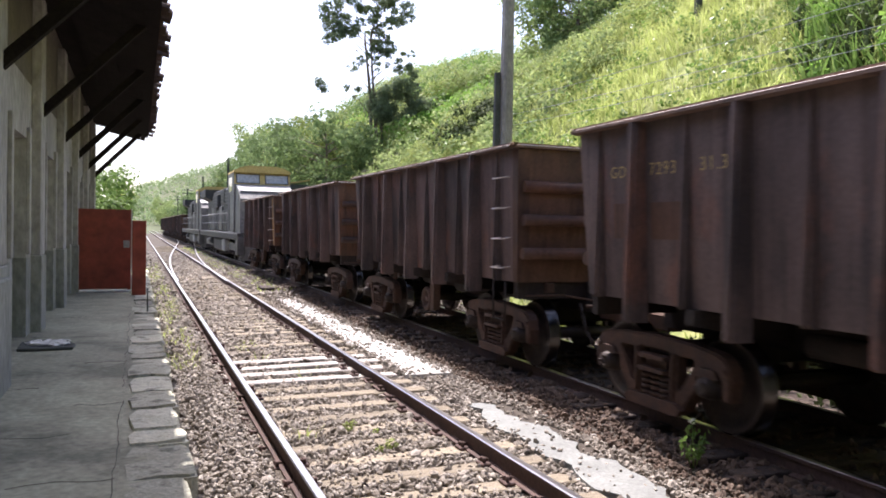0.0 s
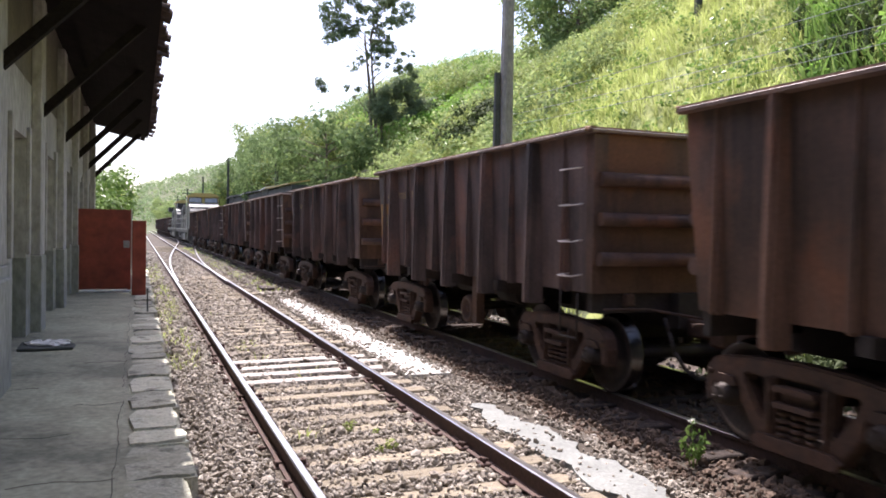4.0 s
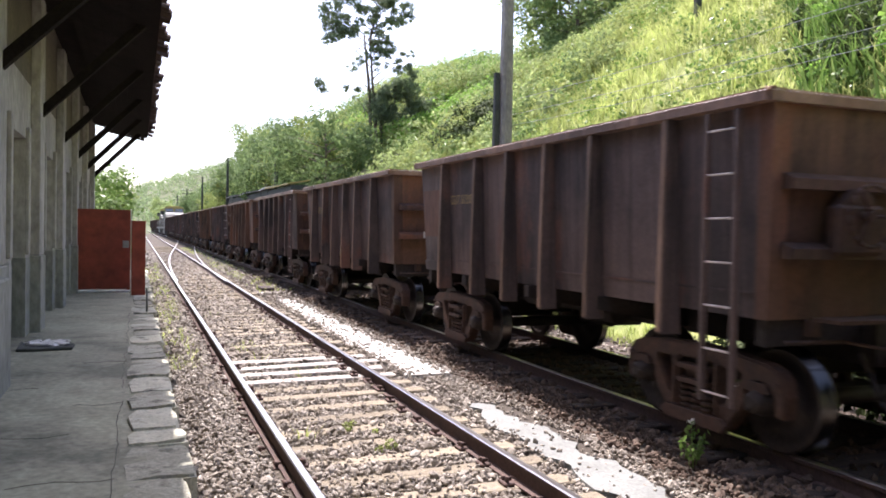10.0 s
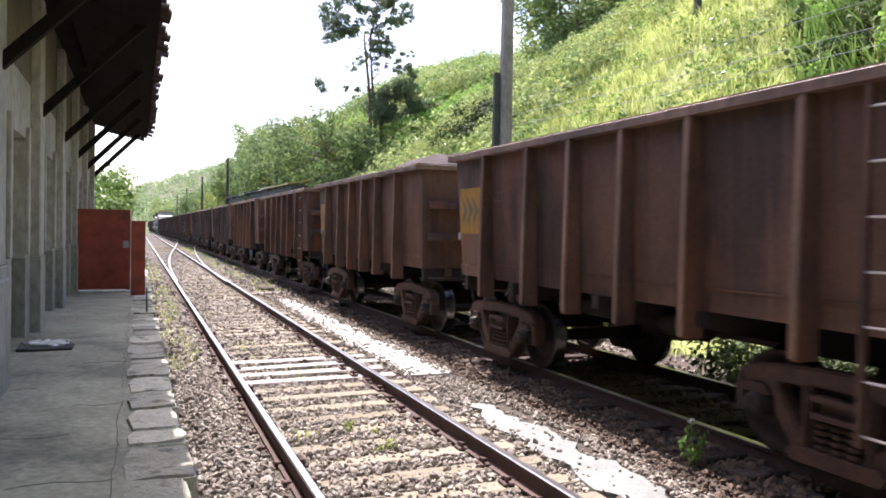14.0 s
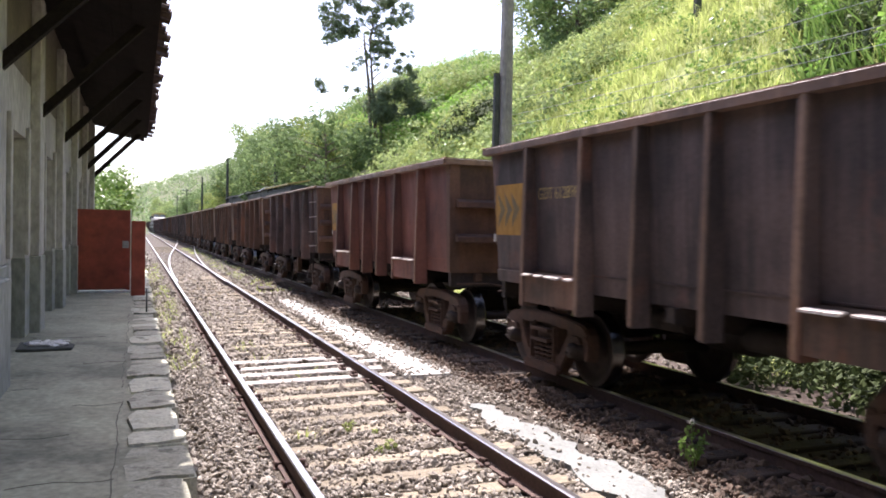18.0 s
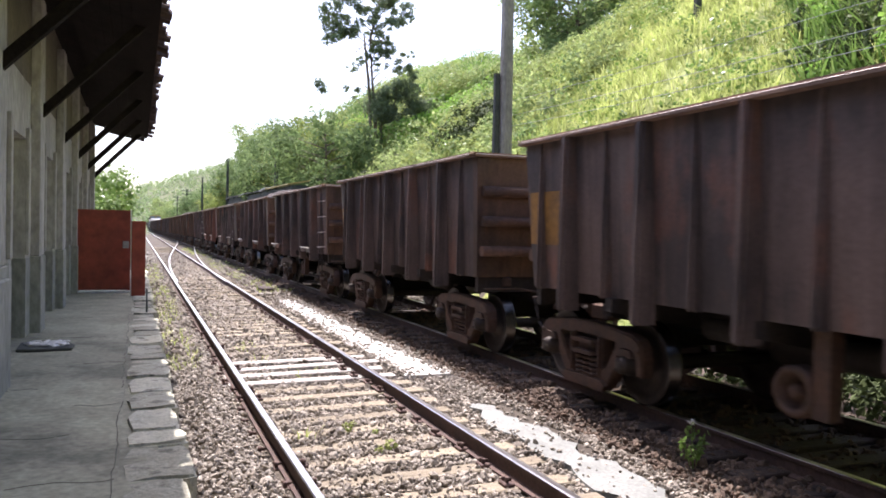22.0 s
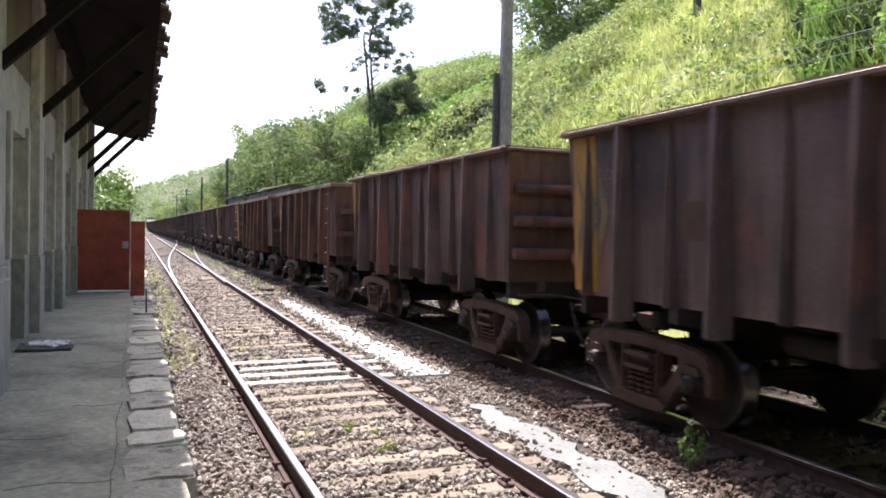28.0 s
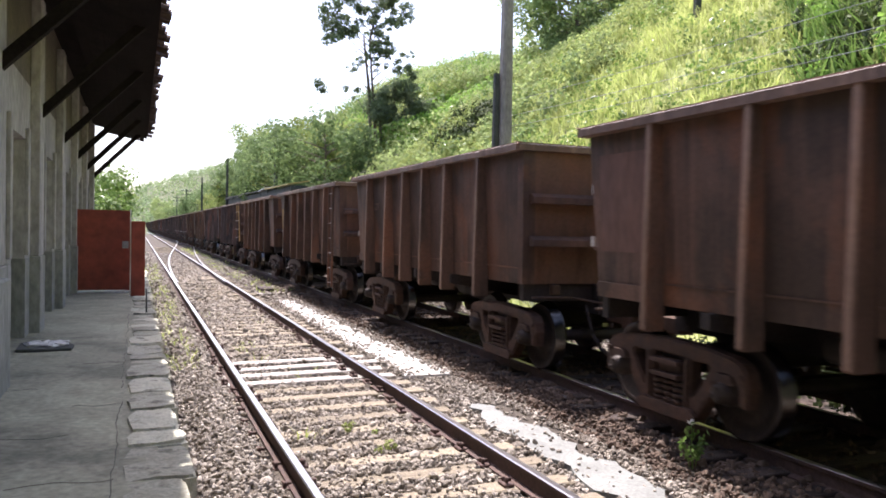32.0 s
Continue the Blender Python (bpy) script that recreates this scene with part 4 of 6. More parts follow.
def wagon(kind, ladder, material, m_end=None):
    """An open ore wagon. kind A: many round-nosed posts and pipe ribs on the ends; kind B: six flat posts, shelf ribs."""
    w = new("ore_wagon")
    m_end = m_end or material
    for s in (-1, 1):
        bm = bmesh.new()
        hull(bm, [(s * plate_x(Z_RIM - 0.02), 0, Z_RIM - 0.02), (s * plate_x(Z_RIM - 0.02), -LEN, Z_RIM - 0.02), (s * HWB, -LEN + 0.12, Z_SOLE), (s * HWB, -0.15, Z_SOLE),
                  (s * (plate_x(Z_RIM - 0.02) - 0.02), -0.01, Z_RIM - 0.02), (s * (plate_x(Z_RIM - 0.02) - 0.02), -LEN + 0.01, Z_RIM - 0.02), (s * (HWB - 0.02), -LEN + 0.13, Z_SOLE), (s * (HWB - 0.02), -0.16, Z_SOLE)],
             [(0, 1, 2, 3), (4, 7, 6, 5), (0, 4, 5, 1), (1, 5, 6, 2), (2, 6, 7, 3), (3, 7, 4, 0)])
        part("side_plate", bm, material, w)
        part("corner_post", hull(bmesh.new(), [(s * (HWB - 0.16), -LEN + 0.10, Z_SOLE), (s * (HWB + 0.015), -LEN + 0.10, Z_SOLE), (s * (HWB + 0.015), -LEN + 0.22, Z_SOLE), (s * (HWB - 0.16), -LEN + 0.22, Z_SOLE),
                                (s * (HW - 0.16), -LEN - 0.02, Z_RIM - 0.08), (s * (HW + 0.01), -LEN - 0.02, Z_RIM - 0.08), (s * (HW + 0.01), -LEN + 0.14, Z_RIM - 0.08), (s * (HW - 0.16), -LEN + 0.14, Z_RIM - 0.08)],
                  [(0, 1, 2, 3), (4, 5, 6, 7), (0, 1, 5, 4), (1, 2, 6, 5), (2, 3, 7, 6), (3, 0, 4, 7)]), m_end, w)
    for y0, y1, ym in ((0.0, -0.02, -0.15), (-LEN, -LEN + 0.02, -LEN + 0.12)):
        s = 1 if y0 == 0 else -1
        zb = Z_SOLE
        hx = HWB - 0.022
        bm = hull(bmesh.new(), [(-hx, ym, zb), (hx, ym, zb), (HW - 0.022, y0, Z_RIM - 0.02), (-HW + 0.022, y0, Z_RIM - 0.02), (-hx, ym - s * 0.02, zb), (hx, ym - s * 0.02, zb), (HW - 0.022, y0 - s * 0.02, Z_RIM - 0.02), (-HW + 0.022, y0 - s * 0.02, Z_RIM - 0.02)],
                  [(0, 1, 2, 3), (4, 5, 6, 7), (0, 1, 5, 4), (1, 2, 6, 5), (2, 3, 7, 6), (3, 0, 4, 7)])
        part("end_plate", bm, m_end, w)
    # rim round the top
    r0, dz = (0.05, 0.06) if kind == "A" else (0.065, 0.10)
    o = [(-HO, r0), (HO, r0), (HO, -LEN - r0), (-HO, -LEN - r0)]
    i_ = [(-HW + 0.03, -0.03), (HW - 0.03, -0.03), (HW - 0.03, -LEN + 0.03), (-HW + 0.03, -LEN + 0.03)]
    bm = bmesh.new()
    vs = [[bm.verts.new((*p, z)) for p in q] for q in (o, i_) for z in (Z_RIM - dz, Z_RIM)]
    for k in range(4):
        n = (k + 1) % 4
        for a, b in ((0, 1), (1, 3), (3, 2), (2, 0)):
            bm.faces.new((vs[a][k], vs[a][n], vs[b][n], vs[b][k]))
    bmesh.ops.recalc_face_normals(bm, faces=bm.faces[:])
    bmesh.ops.bevel(bm, geom=[e for e in bm.edges if abs(e.verts[0].co.z - e.verts[1].co.z) > 0.01 and abs(e.verts[0].co.x) > HO - 0.01], offset=0.07 if kind == "A" else 0.03, segments=2, affect="EDGES")
    bmesh.ops.bevel(bm, geom=[e for e in bm.edges if all(v.co.z > Z_RIM - 0.001 and (abs(v.co.x) > HW + 0.05 or v.co.y > 0.0 or v.co.y < -LEN) for v in e.verts)], offset=0.03 if kind == "A" else 0.022, segments=3, affect="EDGES")
    bmesh.ops.recalc_face_normals(bm, faces=bm.faces[:])
    # Upward rim faces take the pale colour that stands for sunlight on worn steel.
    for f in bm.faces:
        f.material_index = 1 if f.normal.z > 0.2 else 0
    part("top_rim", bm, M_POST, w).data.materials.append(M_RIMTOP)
    part("floor_plate", B(-HWB + 0.02, HWB - 0.02, -LEN + 0.14, -0.18, Z_SOLE, Z_SOLE + 0.03), M_UNDER, w)
    part("centre_sill", B(-0.22, 0.22, -LEN + 0.0, -0.05, 0.74, Z_SOLE - 0.002), M_UNDER, w)
    for y in (-1.9, -3.9, -5.5):
        part("cross_bearer", slab(bmesh.new(), [(-1.36, Z_SOLE - 0.002), (-1.36, 1.0), (-0.25, 0.80), (0.25, 0.80), (1.36, 1.0), (1.36, Z_SOLE - 0.002)], 1, y - 0.06, y + 0.06), M_UNDER, w)
    part("brake_cylinder", rod(bmesh.new(), (-0.45, -4.6, 0.84), (-0.45, -3.95, 0.84), 0.13, n=14), M_UNDER, w)
    part("gear_box", B(0.3, 0.9, -3.2, -2.4, 0.50, 0.92, bev=0.03), M_UNDER, w)
    part("air_reservoir", rod(bmesh.new(), (-0.55, -2.5, 0.88), (-0.55, -3.2, 0.88), 0.11, n=14), M_UNDER, w)
    for y, s in ((0.0, 1), (-LEN, -1)):
        cp = part("coupler", box(B(-0.11, 0.11, min(y, y + s * 0.42), max(y, y + s * 0.42), 0.66, 0.86, bev=0.02), -0.16, 0.16, min(y + s * 0.42, y + s * 0.64), max(y + s * 0.42, y + s * 0.64), 0.60, 0.92, bev=0.03), M_CAST, w)
        bend = [(-0.42, 0.02, 0.86), (-0.45, 0.14, 0.72), (-0.46, 0.26, 0.52), (-0.43, 0.40, 0.36), (-0.38, 0.53, 0.29), (-0.30, 0.66, 0.30)]
        bm = bmesh.new()
        for p, q in zip(bend, bend[1:]):
            rod(bm, (p[0], y + s * p[1], p[2]), (q[0], y + s * q[1], q[2]), 0.024, n=7)
        part("air_hose", bm, M_UNDER, w)
        part("uncoupling_lever", rod(rod(bmesh.new(), (-1.22, y + s * 0.02, 0.98), (-0.70, y + s * 0.10, 0.98), 0.016, n=6), (-0.70, y + s * 0.10, 0.98), (-0.10, y + s * 0.50, 0.88), 0.016, n=6), M_CAST, w)
        for x in (-0.82, 0.82):
            part("jacking_pad", B(x - 0.06, x + 0.06, min(y - s * 0.14, y - s * 0.06), max(y - s * 0.14, y - s * 0.06), 1.0, Z_SOLE - 0.004, bev=0.01), M_CAST, w)
        part("end_sill", B(-1.25, 1.25, min(y - s * 0.26, y - s * 0.16), max(y - s * 0.26, y - s * 0.16), 0.92, Z_SOLE - 0.002), M_UNDER, w)
    if kind == "A":
        heavy, light = post_mesh(0.13, 0.208, 0.94, 0.03, 0.032), post_mesh(0.085, 0.10, Z_SOLE - 0.01, 0.03, 0.03)
        posts = [(y, heavy) for y in (1.13, 2.52, 3.89, 5.26, 6.63)] + [(y, light) for y in (0.42, 1.80, 3.19, 4.55, 5.94, 7.3)]
    else:
        heavy = post_mesh(0.088, 0.195, 0.90, 0.03, 0.010)
        posts = [(y, heavy) for y in (1.20, 2.46, 3.46, 4.47, 5.47, 6.72)]
    for me in {p[1] for p in posts}:
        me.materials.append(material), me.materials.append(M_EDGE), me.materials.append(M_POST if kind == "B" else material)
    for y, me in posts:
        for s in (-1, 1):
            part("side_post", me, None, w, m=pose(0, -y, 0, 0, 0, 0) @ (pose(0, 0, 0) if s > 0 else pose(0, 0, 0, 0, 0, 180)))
    if kind == "B":
        for s in (-1, 1):
            part("front_band", hull(bmesh.new(), [(s * (plate_x(zz) + dx), yy, zz) for dx in (0.001, 0.03) for zz, yy in ((1.145, -0.17), (1.145, -1.155), (1.30, -1.155), (1.30, -0.15))], [(0, 1, 2, 3), (4, 5, 6, 7), (0, 1, 5, 4), (1, 2, 6, 5), (2, 3, 7, 6), (3, 0, 4, 7)]), material, w)
        for s in (-1, 1):
            part("belt_seam", hull(bmesh.new(), [(s * (plate_x(zz) + dx), yy, zz) for dx in (0.001, 0.012) for zz, yy in ((1.335, -1.25), (1.335, -LEN + 0.2), (1.352, -LEN + 0.2), (1.352, -1.25))], [(0, 1, 2, 3), (4, 5, 6, 7), (0, 1, 5, 4), (1, 2, 6, 5), (2, 3, 7, 6), (3, 0, 4, 7)]), material, w)
    for end in (-1, 1):
        y = -LEN - 0.005 if end < 0 else -0.06
        if kind == "A":
            for z in (1.52, 1.95, 2.38):
                part("end_rib", rod(bmesh.new(), (-HWB - 0.0, y + end * 0.0, z), (HWB, y, z), 0.078, n=10), m_end, w)
        else:
            for z in (1.69, 2.23):
                yy = y
                part("end_rib", slab(bmesh.new(), [(yy - end * 0.02, z + 0.07), (yy + end * 0.10, z + 0.02), (yy + end * 0.10, z - 0.06), (yy - end * 0.02, z - 0.06)], 0, -HWB + 0.03, HWB - 0.03), m_end, w)
    if ladder:
        yl = -LEN + 0.42 if kind == "A" else -LEN + 0.48
        xo = -(HO - 0.03)
        if kind == "A":
            for z in (1.32, 1.70, 2.10, 2.50):
                part("hand_rung", rod(rod(rod(bmesh.new(), (xo, yl - 0.15, z), (xo, yl + 0.13, z), 0.010, n=6), (xo, yl - 0.15, z), (xo + 0.14, yl - 0.15, z + 0.02), 0.010, n=6), (xo, yl + 0.13, z), (xo + 0.14, yl + 0.13, z + 0.02), 0.010, n=6), M_RIMTOP, w, "worn steel hand rung")
            part("foot_stirrup", rod(rod(rod(bmesh.new(), (xo + 0.06, yl - 0.2, 1.14), (xo + 0.06, yl - 0.2, 0.62), 0.014, n=6), (xo + 0.06, yl + 0.16, 1.14), (xo + 0.06, yl + 0.16, 0.62), 0.014, n=6), (xo + 0.06, yl - 0.2, 0.64), (xo + 0.06, yl + 0.16, 0.64), 0.016, n=6), M_UNDER, w)
        else:
            ld = part("ladder", box(B(xo - 0.02, xo + 0.03, yl - 0.22, yl - 0.18, 0.42, Z_RIM - 0.12), xo - 0.02, xo + 0.03, yl + 0.14, yl + 0.18, 0.42, Z_RIM - 0.12), material, w)
            for k in range(7):
                part("rung", rod(bmesh.new(), (xo, yl - 0.18, 0.5 + 0.36 * k), (xo, yl + 0.14, 0.5 + 0.36 * k), 0.010, n=6), M_RIMTOP, ld)
        if kind == "A":
            dr = part("load_sensor_drum", lathe(bmesh.new(), [(-1.06, 0.06), (-1.06, 0.205), (-1.20, 0.205), (-1.22, 0.19), (-1.22, 0.15), (-1.13, 0.14), (-1.13, 0.055), (-1.20, 0.05), (-1.20, 0.01)], 0.0, 20), M_CAST, w, m=pose(0, -4.2, 0.62))
            part("drum_hanger", B(-1.20, -1.07, -0.34, -0.18, -0.17, Z_SOLE - 0.623), M_CAST, dr)
        if kind == "B":
            hand_brake(w)
    for s in (-1, 1) if kind == "B" else ():
        for z in (1.72, 2.28):
            part("reflector", B(s * (HW - 0.10) - 0.035, s * (HW - 0.10) + 0.035, -0.04, 0.02, z - 0.055, z + 0.055), M_TIEPALE, w, "small dusty tan reflector plate")
    for y in BOGIES:
        bogie(w, y)
    return w


def front_patch(w, material, z0=1.76, z1=2.42, marks=True, y0=-0.10, y1=-1.07):
    """Painted rectangle on the first side panel, with its worn emblem as plain arrow shapes."""
    xp = lambda z: -(plate_x(z) + 0.004)
    bm = hull(bmesh.new(), [(xp(z0), y0, z0), (xp(z0), y1, z0), (xp(z1), y1, z1), (xp(z1), y0, z1)], [(0, 1, 2, 3)])
    part("painted_panel", bm, material, w, "yellow painted panel")
    if marks:
        zm, h = (z0 + z1) / 2, (z1 - z0) * 0.36
        for k in range(3):
            a = y0 - 0.07 - 0.20 * k
            b = a - 0.23
            xa = xp(zm) - 0.004
            part("emblem_arrow", hull(bmesh.new(), [(xp(zm + h) - 0.004, a, zm + h), (xa, b, zm), (xp(zm - h) - 0.004, a, zm - h), (xa, a - 0.035, zm - h * 0.35), (xa, a - 0.09, zm), (xa, a - 0.035, zm + h * 0.35)], [(0, 1, 4, 5), (1, 2, 3, 4)]), M_MARK, w)


def letters(w, text, y, z, size, material=None, stretch=1.0, squeeze=1.0):
    """Stencilled writing on the near side plate, reading along the wagon."""
    c = bpy.data.curves.new("lettering", "FONT")
    c.body, c.size, c.space_character = text, size, stretch
    tmp = bpy.data.objects.new("tmp", c)
    scene.collection.objects.link(tmp)
    bpy.context.view_layer.update()
    me = bpy.data.meshes.new_from_object(tmp.evaluated_get(bpy.context.evaluated_depsgraph_get()))
    bpy.data.objects.remove(tmp)
    me.materials.clear()
    m = Matrix.Translation((-(plate_x(z) + 0.006), y, z)) @ Matrix(((0, -0.054, -1, 0), (-1, 0, 0, 0), (0, 1, -0.054, 0), (0, 0, 0, 1))) @ Matrix.Diagonal((squeeze, 1, 1, 1))
    part("lettering", me, material or M_LETTER, w, m=m)


def ledge(w, y0, y1, z, h, material, pale):
    """A stiffening box low on the side, its top worn bright."""
    x = -(HO - 0.012)
    part("side_box", slab(bmesh.new(), [(-(plate_x(z - h)) + 0.01, z - h), (x, z - h), (x, z - 0.03), (-(plate_x(z)) + 0.01, z)], 1, -y1, -y0), material, w)
    bm, y = bmesh.new(), y0 + rough_.uniform(0.0, 0.06)
    while y < y1 - 0.12:
        e = min(y1, y + rough_.uniform(0.08, 0.24))
        d = rough_.uniform(0.008, 0.02)
        slab(bm, [(x - 0.055, z - 0.03 - d), (x - 0.055, z - 0.026), (x + 0.02, z - 0.012), (x + 0.02, z - 0.03)], 1, -e, -y)
        y = e + rough_.uniform(0.02, 0.16)
    part("worn_edge", bm, pale, w, "edge worn to bright metal")


rough_ = random.Random(17)
PROTO = {("A", 0): wagon("A", False, M_DARK, M_END), ("A", 1): wagon("A", True, M_DARK, M_END), ("B", 0): wagon("B", False, M_BROWN, M_END), ("B", 1): wagon("B", True, M_BROWN, M_END)}
GROUP = "ore wagons of the train"
LABEL = {"A": "dark grime-coated steel ore wagon with many ribs and pipe-braced ends", "B": "rust-brown steel ore wagon with six flat posts and shelf-braced ends"}
B_TYPE = {7, 8, 9, 10, 11, 12, 13, 14, 17, 18, 25, 26, 29, 30, 31, 32}
PITCH = {"A": 9.395, "B": 9.441}
offset = {0: 0.0}
kind_of = {n: "B" if n in B_TYPE else "A" for n in range(-12, 33)}
for n in range(1, 33):
    offset[n] = offset[n - 1] - PITCH[kind_of[n - 1]]
for n in range(-1, -13, -1):
    offset[n] = offset[n + 1] + PITCH[kind_of[n]]


def front_of_train(t):
    """Where the front of the reference wagon stands at t seconds: the train gathers speed slowly."""
    u = t / 32
    return 16.966 + 285.813 * u + 4.062 * u * u + 1.843 * u ** 3


def on_line(y, z=0.0):
    """Pose of a vehicle whose front stands at y on the ore line."""
    return pose(ore_x(y), y, RT_ORE + GRADE * (y - 5.0) + z, math.degrees(math.atan(GRADE)), 0, -math.degrees(math.atan(DRIFT)))


moving = []                # (thing, lead over the reference wagon)
used = set()
wagons = {}
for n in list(range(-2, 33)):
    key = (kind_of[n], 1 if n % 2 == 0 else 0)
    place = on_line(front_of_train(0) + offset[n])
    if key in used:
        w = copy_thing(PROTO[key], place)
        for o in [c for c in w.children_recursive if c.name.split(".")[0] in ("lettering", "painted_panel", "emblem_arrow", "side_box", "worn_edge")]:
            bpy.data.objects.remove(o)
    else:
        w = PROTO[key]
        w.matrix_basis = place
        used.add(key)
    tagged(w, LABEL[key[0]], "ore wagon", GROUP)
    wagons[n] = w
    moving.append((w, offset[n]))

# wagons that run ahead of the locomotives
AHEAD = 20.29 + 2 * 22.9      # front wagon end beyond the two engines
for k in range(7):
    lead = AHEAD + 1.4 + LEN + 9.40 * k
    w = copy_thing(PROTO[("A", k % 2)], on_line(front_of_train(0) + lead))
    tagged(w, LABEL["A"], "ore wagon", GROUP)
    moving.append((w, lead))



def repaint(w, swap):
    """Give one wagon its own paint."""
    for o in w.children_recursive:
        for slot in o.material_slots:
            if slot.material in swap:
                new_paint = swap[slot.material]
                slot.link = "OBJECT"
                slot.material = new_paint


repaint(wagons[17], {M_BROWN: M_REDDEEP})
for n in (14, 7, 25):
    repaint(wagons[n], {M_BROWN: M_END})
for n in (8, 9, 10, 18):
    repaint(wagons[n], {M_BROWN: M_GREYBROWN})
for n in (5, 15):
    repaint(wagons[n], {M_DARK: M_BROWN})
for n in (1, 6, 21, 22, 28):
    repaint(wagons[n], {M_DARK: M_GREYBROWN})

for n in (6, 28):
    hand_brake(wagons[n])

# markings, wagon by wagon
BRIGHT = {1: "GDT  7293 31.3", 2: "GDT  7293 32.1", 3: "GDT  7295 69-3", 4: "GDT  7295 70.7", 7: "GDT 612948", 8: "GDT 612034-3", 9: "GDT 611323-1", 10: "GDT 613186-0", 11: "GDT 613151-1", 12: "GDT 612729", 18: "GDT 612896-0", 25: "GDT 645421"}
FAINT = {6: "GDT  7296 42-7", 13: "GDT", 14: "GDT", 15: "GDT  72", 17: "GDT", 19: "GDT  7282", 20: "GDT  7281", 23: "GDT  7298 25-5", 24: "GDT  7298 26", 28: "GDT  7", 29: "GDT 612", 30: "GDT 6125", 31: "GDT"}
for n, txt in {**BRIGHT, **FAINT}.items():
    a = kind_of[n] == "A"
    ink = M_LETTER if n in BRIGHT else M_LETTERDULL
    if a:
        for word, y in zip(txt.replace(" ", "  ").split(), (-0.60, -1.25, -1.97)):
            letters(wagons[n], word, y, 2.36, 0.17, ink, 1.25)
    else:
        letters(wagons[n], txt, -1.30, 2.20, 0.20, ink, 1.0, 0.86)
for n in (13, 14, 15, 17, 18, 19, 20, 23, 25, 26, 29, 30):
    front_patch(wagons[n], M_YEL)
    tagged(wagons[n], ("rust-brown" if kind_of[n] == "B" else "dark grimy") + " steel ore wagon with yellow emblem panel")
for n in (3, 4, 21, 22, 24):
    front_patch(wagons[n], M_YELDULL, 1.66, 2.29, marks=n != 22)
    tagged(wagons[n], "dark grimy steel ore wagon with a faded orange panel")
front_patch(wagons[32], M_RED, 1.62, 2.62, marks=False, y0=-0.2)
front_patch(wagons[9], M_RED, 1.60, 2.2, marks=False)
front_patch(wagons[10], M_RED, 1.70, 2.45, marks=False)
front_patch(wagons[8], M_RED, 1.80, 2.35, marks=False)
for n in (27, 28):
    front_patch(wagons[n], M_YEL, 1.18, 2.84, marks=n == 28, y1=-0.55)
for n in (23, 24, 28):
    xp = lambda z: -(plate_x(z) + 0.005)
    for a, b in ((6.72, 7.24), (7.36, 7.78)):
        part("painted_panel", hull(bmesh.new(), [(xp(1.16), -a, 1.16), (xp(1.16), -b, 1.16), (xp(2.8), -b, 2.8), (xp(2.8), -a, 2.8)], [(0, 1, 2, 3)]), M_YEL, wagons[n], "yellow painted panel")
    tagged(wagons[n], "dark steel ore wagon with yellow painted panels at its ends")
# red-brown repaint fields low on some dark wagons
for n, spans in {1: ((0.64, 1.10), (1.26, 1.86)), 2: ((1.26, 1.86),), 6: ((0.64, 1.10), (0.06, 0.56)), 23: ((1.26, 1.85), (2.68, 3.2)), 24: ((1.26, 1.85),), 28: ((1.96, 2.52),), 16: ((1.26, 1.85),)}.items():
    for a, b in spans:
        xp = lambda z: -(plate_x(z) + 0.004)
        z0, z1 = (1.35, 1.75) if a > 2.6 else (1.75, 2.10)
        part("repainted_field", hull(bmesh.new(), [(xp(z0), -a, z0), (xp(z0), -b, z0), (xp(z1), -b, z1), (xp(z1), -a, z1)], [(0, 1, 2, 3)]), M_RED if n == 6 else M_END, wagons[n], "patch of red-brown repaint")
part("painted_panel", hull(bmesh.new(), [(-(plate_x(1.16) + 0.005), -7.4, 1.16), (-(plate_x(1.16) + 0.005), -7.74, 1.16), (-(plate_x(2.8) + 0.005), -7.86, 2.8), (-(plate_x(2.8) + 0.005), -7.4, 2.8)], [(0, 1, 2, 3)]), M_YELDULL, wagons[-2], "faded yellow corner panel")
for n in (19, 20, 23, 24):
    for a, b in ((0.50, 1.06), (1.22, 1.74), (5.34, 5.88), (6.00, 6.55)):
        ledge(wagons[n], a, b, 1.30, 0.15, M_DARK, M_WORN)
for n in (17, 18):
    for a, b in ((1.26, 2.40), (5.53, 6.66)):
        ledge(wagons[n], a, b, 1.32, 0.36, M_REDDEEP if n == 17 else M_BROWN, M_RIMTOP)

# heaped loads that show above the rim
for n, y0, y1, h in ((13, -7.5, -4.4, 0.36), (19, -7.5, -4.6, 0.34)):
    nu, nv = 26, 20
    u, v = np.meshgrid(np.linspace(0, 1, nu), np.linspace(-1, 1, nv))
    zz = Z_RIM - 0.16 + (h + 0.16) * np.clip(np.sin(np.pi * u), 0, 1) ** 0.7 * (1 - v ** 2) ** 0.6 + 0.03 * rng.normal(size=u.shape)
    k = (np.arange(nv - 1)[:, None] * nu + np.arange(nu - 1)[None, :]).ravel()
    heap = part("ore_mound", raw("ore_mound", np.stack([(v * 1.30).ravel(), (y0 + (y1 - y0) * u).ravel(), zz.ravel()], 1), np.stack([k, k + 1, k + nu + 1, k + nu], 1), [M_ORE], smooth=True), None)
    heap.matrix_basis = on_line(front_of_train(0) + offset[n])
    tagged(heap, "mound of dark grey iron ore heaped above the wagon rim", "ore load", "ore loads")
    moving.append((heap, offset[n]))


